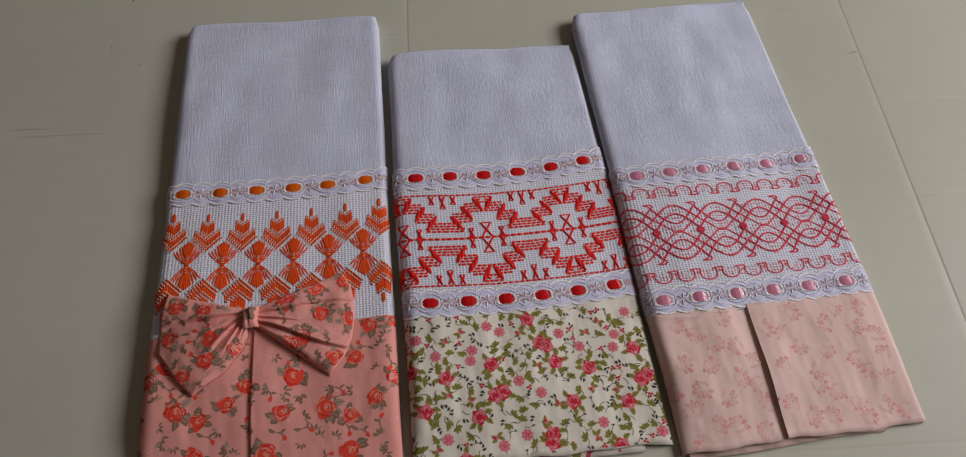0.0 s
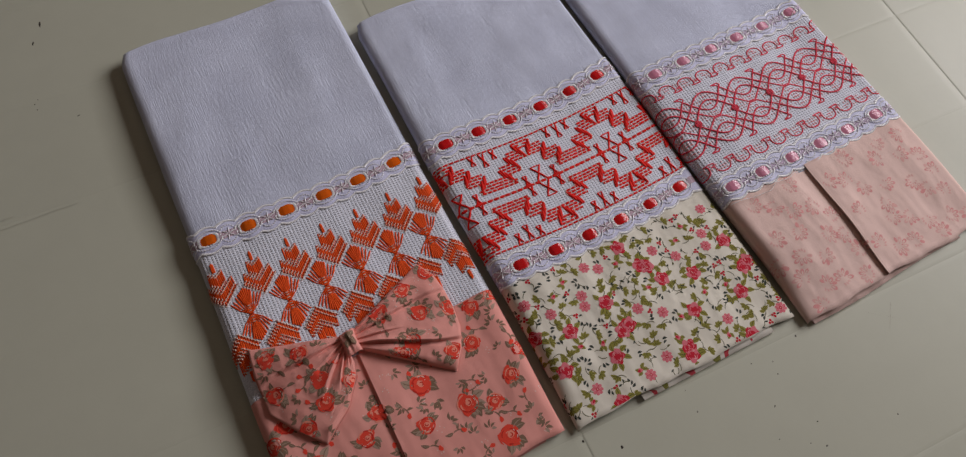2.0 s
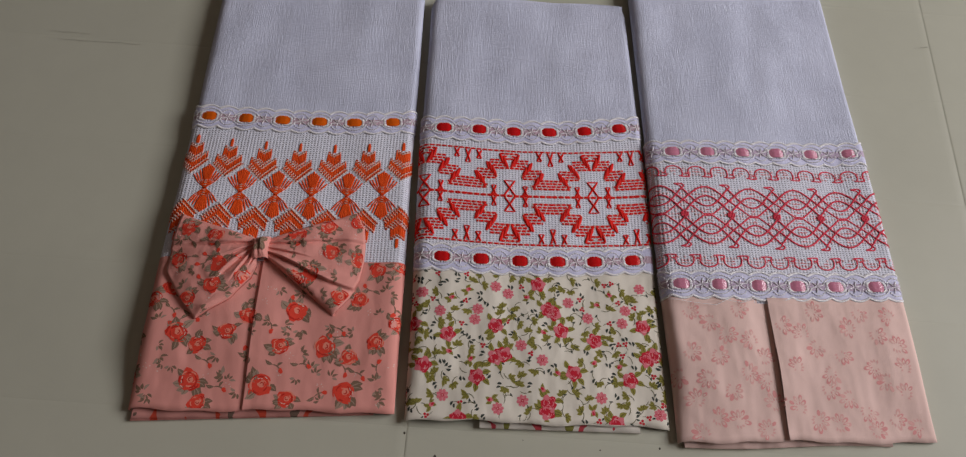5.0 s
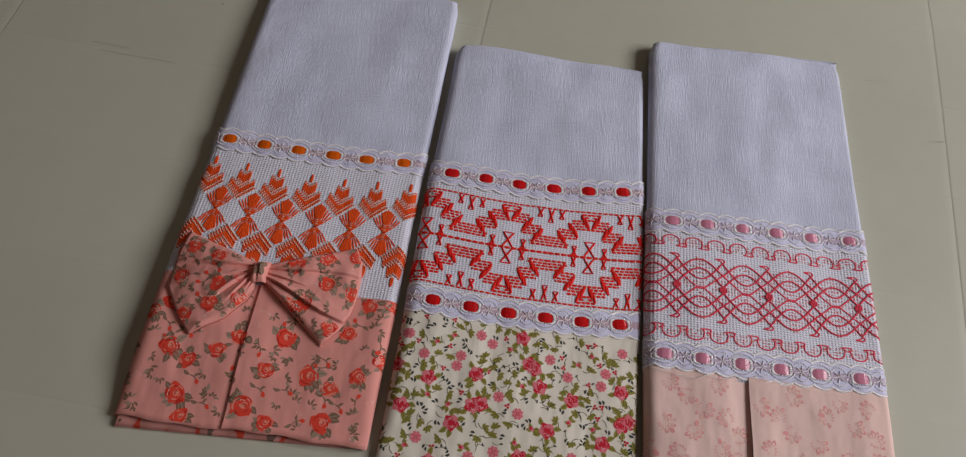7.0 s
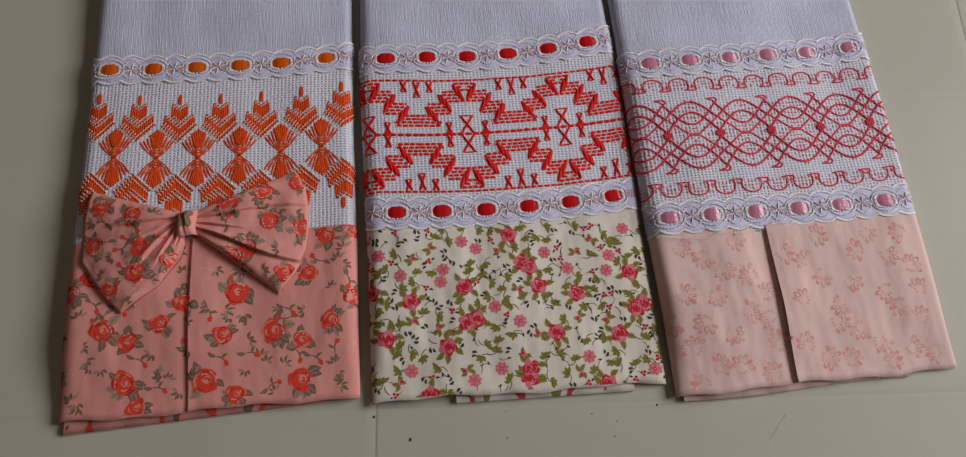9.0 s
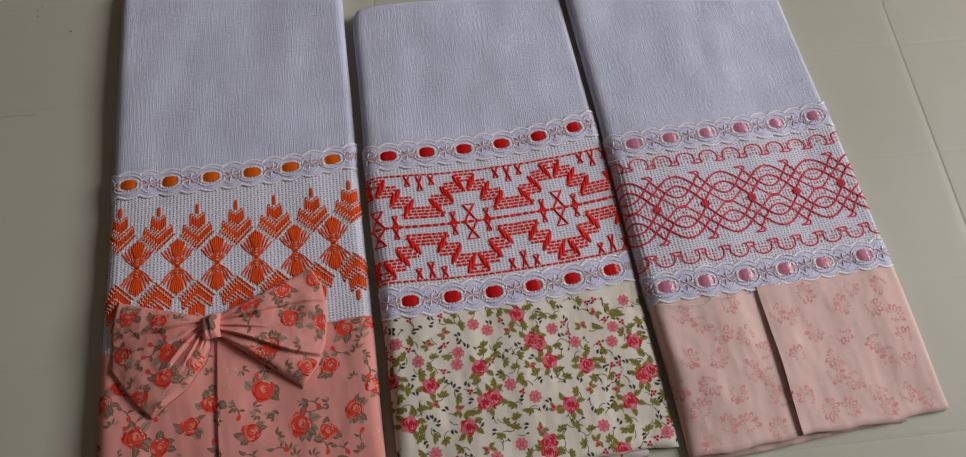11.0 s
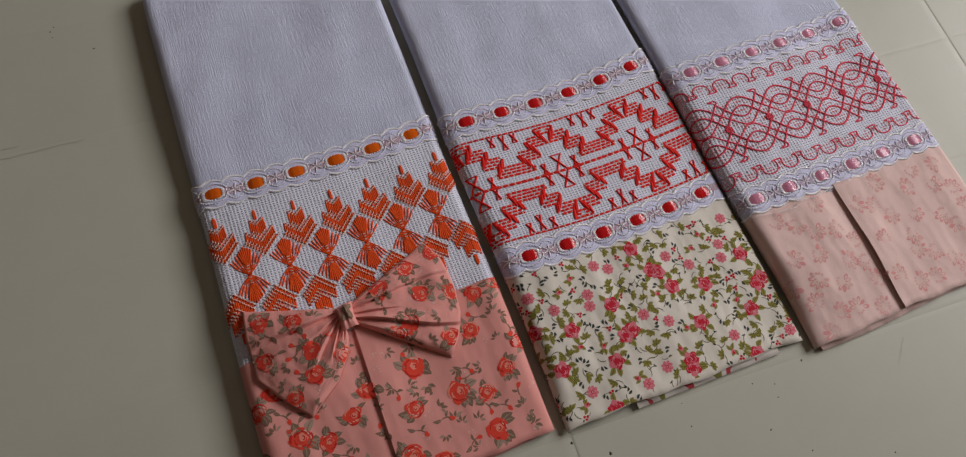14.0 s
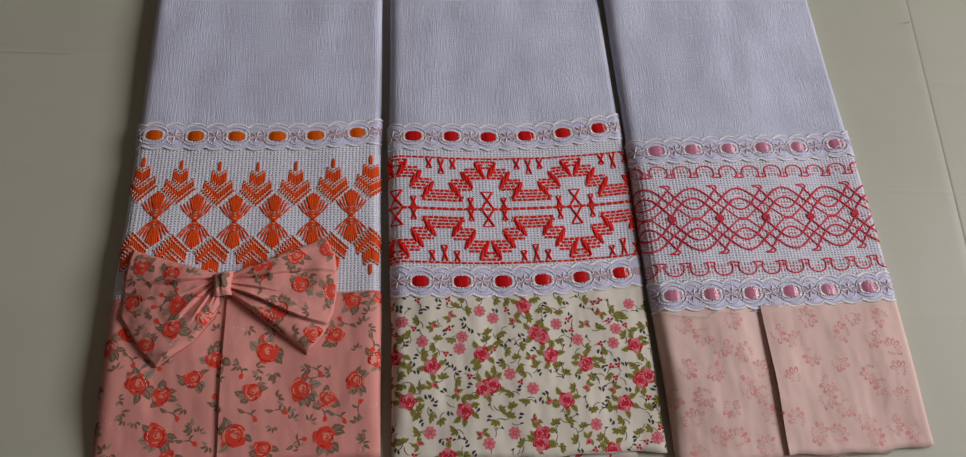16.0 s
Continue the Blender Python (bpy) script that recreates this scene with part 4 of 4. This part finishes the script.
E22 = [0.0180, 0.0465, 0.0746, 0.1036, 0.1326, 0.1616]
lace(S2, towel, up2, E22, R_RED, M_LACE_PINK, rng, "white scalloped lace with red ribbon")
panel, F2 = hem(S2, towel, M_CREAM, wrap, hem2, None, "cream cotton with small crimson and pink flowers")
lace(S2, towel, low2, [0.0200, 0.0490, 0.0780, 0.1064, 0.1344, 0.1640], R_RED, M_LACE_PINK, rng, "white scalloped lace with red ribbon")
G2 = clip_print(F2, S2, hem2)
b = Build()
taken = []
for u, v in ((98, 81), (60, 67), (26, 59), (60, 44), (107, 65), (131, 59), (167, 71), (168, 47), (10, 37), (47, 30), (115, 35), (155, 32), (96, 8), (35, 2), (91, 100), (144, 2), (2, 66), (102, 78), (66, 46), (173, 50), (97, 14), (-8, 48)):
    sprig_rose(b, G2, u / 1000, v / 1000, 0.0058, 0.00012, rng)
    taken.append((u, v, 8))
for u, v in ((7, 90), (60, 97), (69, 92), (47, 79), (20, 76), (45, 71), (78, 53), (93, 43), (113, 87), (127, 76), (155, 83), (152, 73), (167, 101), (134, 19), (79, 15), (62, 9), (24, 17), (174, 9)):
    sprig_daisy(b, G2, u / 1000, v / 1000, 0.0043, 0.00012, rng)
    taken.append((u, v, 6))
for u, v in ((39, 93), (27, 86), (84, 90), (42, 41), (131, 44), (26, 47), (149, 42), (94, 22), (145, 94), (133, 87), (128, 10), (93, 64), (16, 10), (58, 15), (105, 34)):
    sprig_bud(b, G2, u / 1000, v / 1000, 0.0001, rng)
    taken.append((u, v, 6))
tries = 0
while tries < 2000:
    tries += 1
    u, v = rng.uniform(-8, 182), rng.uniform(2, 106)
    if all((u - a) ** 2 + (v - c) ** 2 > (r + 1.1) ** 2 for a, c, r in taken):
        sprig_filler(b, G2, u / 1000, v / 1000, 0.0001, rng)
        taken.append((u, v, 3.5))
for _ in range(26):
    u, v, a = rng.uniform(-0.006, 0.180), rng.uniform(0.002, 0.106), rng.random() * 6.3
    stroke(b, G2, arc(u, v, 0.004, a, a + 1.4, 5), 0.00045, 0.00008, 4)
    leaf(b, G2, u + 0.004 * math.cos(a + 1.4), v + 0.004 * math.sin(a + 1.4), 0.0030, 0.0014, a + 2.6, 0.00008, 5 if rng.random() < 0.5 else 4)
b.done("floral_print", SPRIG_INKS, panel, "crimson roses, pink daisies and moss leaves", "stuff")
lower_layer(S2, towel, M_CREAM_UNDER, 0.050, 0.160, lambda u: 0.0034, 0.0030, 0.0022, "lower fold of the floral cream hem")

# --- the towel with rose embroidery ---
S3 = Sheet((0.1305, 0.100), (0.3115, 0.113), (0.104, 0.531), (0.2885, 0.5485), 0.0140, 0.0065, 9.4)
towel = towel_root(S3, "folded white dish towel with rose-pink embroidery and blush hem")
rng = random.Random(37)
us, _ = towel_body(S3, towel)
mid3 = lambda u: 0.1710 + 0.0015 * ((u - 0.09) / 0.08) ** 2
up3 = lambda u: 0.2300 + 0.0035 * max(0, (u - 0.07) / 0.105) ** 2
low3 = lambda u: 0.1125 + 0.0010 * ((u - 0.09) / 0.08) ** 2
hem3 = lambda u: 0.1030 + 0.0010 * ((u - 0.09) / 0.08) ** 2
wrap = [u for u in us if -0.62 * S3.left < u < S3.W + 0.4 * S3.right]
aida_band(S3, towel, lambda u: hem3(u) - 0.004, lambda u: up3(u) - 0.002)
b = Build()
PER3 = 0.0363


def rose_line(pts, w=0.00130, h=0.0009, base=0.0008):
    pts = [(u, mid3(min(max(u, 0), S3.W)) + v) for u, v in pts if -0.5 * S3.left < u < S3.W + 0.3 * S3.right]
    line(b, S3, pts, w, h, base)


for k in range(-1, 6):
    c = 0.0228 + PER3 * k
    for sg in (1, -1):
        for col, mid, shape in ((0.0128, 0.0006, 0), (0.0128, 0.0250, 1), (0.0235, 0.0076, 1), (0.0025, 0.0168, 1)):
            pts = []
            for t in span(-1, 1, 20):
                a = abs(t)
                g = min(1.0, a / 0.80) if shape == 0 else math.sin(math.pi / 2 * a) ** 1.1
                pts.append((c + t * PER3 / 2, sg * (col + (mid - col) * g)))
            rose_line(pts, 0.0015, 0.0009, 0.0008 + 0.0002 * (shape == 1) + 0.0001 * (mid > col))
        # caps over the crossings
        rose_line([(c, sg * 0.0235), (c + 0.0022, sg * 0.0256), (c + 0.0006, sg * 0.0276), (c - 0.0058, sg * 0.0272), (c - 0.0012, sg * 0.0258), (c, sg * 0.0240)])
        # short dashes inside the eyes
        h = c + PER3 / 2
        for du, dv in ((-0.002, 0.0126), (0.001, 0.0126), (-0.001, 0.0205), (-0.0012, 0.0045)):
            rose_line([(h + du, sg * dv), (h + du + 0.0026, sg * dv)], 0.0008, 0.0005)
    for j in range(5):
        x = -0.0024 + j * 0.0012
        rose_line([(c + x, -0.0036 + abs(x) * 0.8), (c + x, 0.0034 - abs(x) * 0.5)], 0.0014, 0.0010, 0.0012)
    rose_line([(c - 0.0055, 0.0006), (c, 0.0006)], 0.0009, 0.0005)
    for hh in (0, 1):
        c2 = c + (hh - 0.25) * PER3 / 2
        # arches with looped feet, above and below
        for sg in (1, -1):
            rose_line(arc(c2, sg * 0.0396, 0.0066, sg * 0.02, sg * (math.pi - 0.02), 8, 0.70))
            rose_line([(c2 + x / 1000, sg * v / 1000) for x, v in ((6.5, 39.6), (7.0, 37.4), (6.0, 35.0))])
            rose_line([(c2 + x / 1000, sg * v / 1000) for x, v in ((3.8, 34.9), (8.2, 34.4), (12.4, 34.6))])
            rose_line([(c2 + x / 1000, sg * v / 1000) for x, v in ((12.4, 34.6), (11.6, 37.2), (8.6, 37.6))])
            rose_line([(c2 + x / 1000, sg * v / 1000) for x, v in ((11.6, 37.2), (11.5, 39.6))])
            for dv in (0.0392, 0.0412):
                rose_line([(c2 - 0.0018, sg * dv), (c2 + 0.0018, sg * dv)], 0.0006, 0.0004)
# pale ground threads through the waves
for k in range(-4, round(S3.W / RIB) + 2):
    u = (k + 0.5) * RIB
    wave = abs(math.cos(math.pi * (u - 0.0228) / PER3))
    for j in range(-16, 17):
        v = j * 0.0026 + rng.uniform(-4e-4, 4e-4)
        if abs(v) < 0.0275 - 0.006 * wave or 0.0345 < abs(v) < 0.0425:
            if rng.random() < 0.72 and -0.5 * S3.left < u < S3.W + 0.3 * S3.right:
                stitch(b, S3, (u, mid3(u) + v - 0.0008), (u + rng.uniform(-3e-4, 3e-4), mid3(u) + v + 0.0008), 0.0017, 0.0006, 0.0008, 1, 0.6)
b.done("embroidery", [T_ROSE, T_BLUSH], towel, "rose-pink interlaced wave stitches", "stuff")
lace(S3, towel, up3, [0.0195, 0.0480, 0.0772, 0.1055, 0.1358, 0.1680], R_PINK, M_LACE_LILAC, rng, "white scalloped lace with pale pink ribbon")
panel, F3 = hem(S3, towel, M_BLUSH, wrap, hem3, 0.0752, "pleated blush cotton with outlined petal print", 0.0034)
lace(S3, towel, low3, [0.0134, 0.0414, 0.0714, 0.1010, 0.1304, 0.1618], R_PINK, M_LACE_LILAC, rng, "white scalloped lace with pale pink ribbon")
G3 = clip_print(F3, S3, hem3)
b = Build()
for u, v in ((16, 92), (58, 70), (13, 61), (41, 75), (23, 42), (66, 58), (66, 42), (53, 47), (14, 28), (62, 8), (42, 14), (16, 5), (83, 83), (88, 51), (106, 66), (114, 47), (110, 36), (86, 23), (114, 12), (133, 81), (153, 76), (167, 68), (147, 52), (154, 42), (169, 52), (136, 21), (156, 16), (171, 11), (108, 93), (52, 94), (30, 84), (33, 58), (40, 34), (28, 16), (70, 26), (97, 76), (99, 14), (124, 60), (124, 30), (141, 8), (143, 92), (165, 90), (166, 34), (4, 44)):
    petal_spray(b, G3, u / 1000, v / 1000, 0.00012, rng)
b.done("petal_print", PETAL_INKS, panel, "dusty rose outlined petals", "stuff")
lower_layer(S3, towel, M_BLUSH, 0.004, 0.150, lambda u: 0.0026 + 0.0012 * math.sin(u * 40), 0.0030, 0.0020, "lower fold of the blush hem")
# loose threads on the lace
for pts in (((0.004, 0.101), (0.020, 0.098), (0.036, 0.096), (0.046, 0.101)), ((0.036, 0.104), (0.044, 0.1), (0.055, 0.098), (0.07, 0.103)), ((0.160, 0.224), (0.170, 0.231), (0.180, 0.236))):
    b = Build()
    line(b, S3, [pts[0]] + [tuple(np.array(p) * (1 - t) + np.array(q) * t) for p, q in zip(pts, pts[1:]) for t in (0.33, 0.66, 1.0)], 0.0004, 0.0004, 0.0032, 0, 0.0)
    b.done("loose_thread", T_WHITE, towel, "stray white sewing thread")

# ---- crumbs and scuffs on the floor ----
rng = random.Random(5)


def crumb(x, y, r, stretch=1.0, turn=0.0):
    b = Build()
    top = b.vert((x, y, r * 0.5))
    ring = []
    for k in range(7):
        a = 2 * math.pi * k / 7
        dx, dy = r * stretch * math.cos(a) * rng.uniform(0.7, 1.2), r * math.sin(a) * rng.uniform(0.7, 1.2)
        ring.append(b.vert((x + dx * math.cos(turn) - dy * math.sin(turn), y + dx * math.sin(turn) + dy * math.cos(turn), 0.0)))
    for k in range(7):
        b.face((top, ring[k], ring[(k + 1) % 7]))
    tagged(b.done("crumb", M_DIRT), "tiny dark crumb of dirt on the painted floor", "crumb", "crumbs on the floor")


for x, y, r, s, t in ((-0.320, 0.602, 0.0009, 4, 1.4), (-0.329, 0.583, 0.0008, 3, 1.3), (-0.339, 0.518, 0.0006, 1, 0), (-0.338, 0.512, 0.0006, 1, 0), (-0.309, 0.493, 0.0006, 2, 0.2), (0.118, 0.096, 0.0008, 1, 0),
                      (-0.057, 0.094, 0.0009, 1, 0), (-0.035, 0.080, 0.0010, 1.4, 1.2), (0.090, 0.078, 0.0005, 1, 0), (0.075, 0.060, 0.0005, 2, 0.6), (0.150, 0.020, 0.0006, 1, 0), (0.045, 0.595, 0.0009, 2, 0.3),
                      (0.077, 0.092, 0.00043, 1.3, 0.4), (0.092, 0.087, 0.00036, 1.5, 0.9), (0.096, 0.039, 0.00050, 1.6, 0.1), (0.065, 0.040, 0.00043, 1.2, 1.0), (0.083, 0.029, 0.00043, 1, 0), (0.092, 0.023, 0.00058, 1.5, 0.3),
                      (0.073, 0.022, 0.00079, 1.2, 0.5), (0.024, 0.079, 0.00043, 1.4, 0.8), (0.024, 0.095, 0.00036, 1, 0), (-0.336, 0.522, 0.00043, 1.2, 0.5)):
    crumb(x, y, r, s, t)

# brown stain and fine scratches in the paint
def mark(pts, w, mat, name, label):
    b = Build()
    rows = [[b.vert((x - w * k, y + w * k * 0.4, 0.0003)) for k in (-rng.uniform(0.3, 1), rng.uniform(0.3, 1))] for x, y in pts]
    b.grid(rows, 0, True)
    tagged(b.done(name, mat), label, name.replace("_", " "))


def wander(x0, y0, x1, y1, n, amp):
    return [(x0 + (x1 - x0) * k / n + rng.uniform(-amp, amp), y0 + (y1 - y0) * k / n + rng.uniform(-amp, amp)) for k in range(n + 1)]


def stain(x, y, rx, ry, turn, label):
    b = Build()
    flat = lambda u, v, d: (u, v, 0.0003)
    blob(b, flat, x, y, rx, 0, 0, ry / rx, turn, 22, 0.10, rng)
    tagged(b.done("floor_stain", M_STAIN), label, "floor stain")


stain(-0.494, 0.5315, 0.0150, 0.0052, -0.25, "dull brown stain with a rounded edge in the floor paint")
stain(-0.483, 0.5160, 0.0165, 0.0036, 0.05, "narrow dull brown stain in the floor paint")
for x0, y0, x1, y1 in ((-0.407, 0.420, -0.371, 0.420), (-0.397, 0.412, -0.325, 0.412), (0.315, 0.539, 0.341, 0.541), (0.372, 0.476, 0.385, 0.479)):
    mark(wander(x0, y0, x1, y1, 12, 0.0006), 0.0011, M_SCUFF, "floor_scuff", "faint grey scuff rubbed into the floor paint")
mark(wander(0.176, 0.090, 0.200, 0.072, 10, 0.0005), 0.00014, M_STAIN, "floor_scratch", "hair-thin dark scratch in the floor paint")
mark(wander(0.184, 0.072, 0.198, 0.088, 8, 0.0005), 0.00012, M_STAIN, "floor_scratch", "hair-thin dark scratch in the floor paint")

# ---- floor tiles, last ----
TX, TY = 0.4370, 0.1056


def joint_x(i, y):
    """Where the long joint left of column i runs; the one beside the towels is laid a little askew."""
    x = -0.056 + TX * i
    return x + (0.040 * (min(0.60, max(0.10, y)) - 0.34) if i == 1 else 0.0)


def tile_part(i, j, shared=None):
    y0 = 0.0985 + TY * j
    xc, yc = -0.056 + TX * (i + 0.5), y0 + TY / 2
    ob = None
    if shared is None:
        b = Build()
        # steep on the side away from the window, long and soft on the side towards it; the short ends barely eased
        left = ((0.0003, -0.0060), (0.0003, -0.00024), (0.0006, -0.00016), (0.0011, -0.00006), (0.0018, 0.0))
        right = ((0.0060, 0.0), (0.0032, -0.00008), (0.0012, -0.00019), (0.0002, -0.00024), (0.0002, -0.0060))
        rows = []
        for dy, drop in ((0.0, 0.00018), (0.0008, 0.00009), (0.0026, 0.0), (TY - 0.0026, 0.0), (TY - 0.0008, 0.00009), (TY, 0.00018)):
            y = y0 + dy
            rows.append([b.vert((joint_x(i, y) + e - xc, y - yc, z - drop)) for e, z in left] + [b.vert((joint_x(i + 1, y) - e - xc, y - yc, z - drop)) for e, z in right])
        b.grid(rows)
        ob = b.done("tile", M_FLOOR, None, smooth=False)
        ob.parent = floor
    else:
        ob = new("tile", shared)
        ob.parent = floor
    ob.location = (xc, yc, 0.0)
    return ob.data


plain_tile = None
for i in range(-4, 4):
    for j in range(-15, 21):
        mesh = tile_part(i, j, None if i in (0, 1) else plain_tile)
        if plain_tile is None:
            plain_tile = mesh
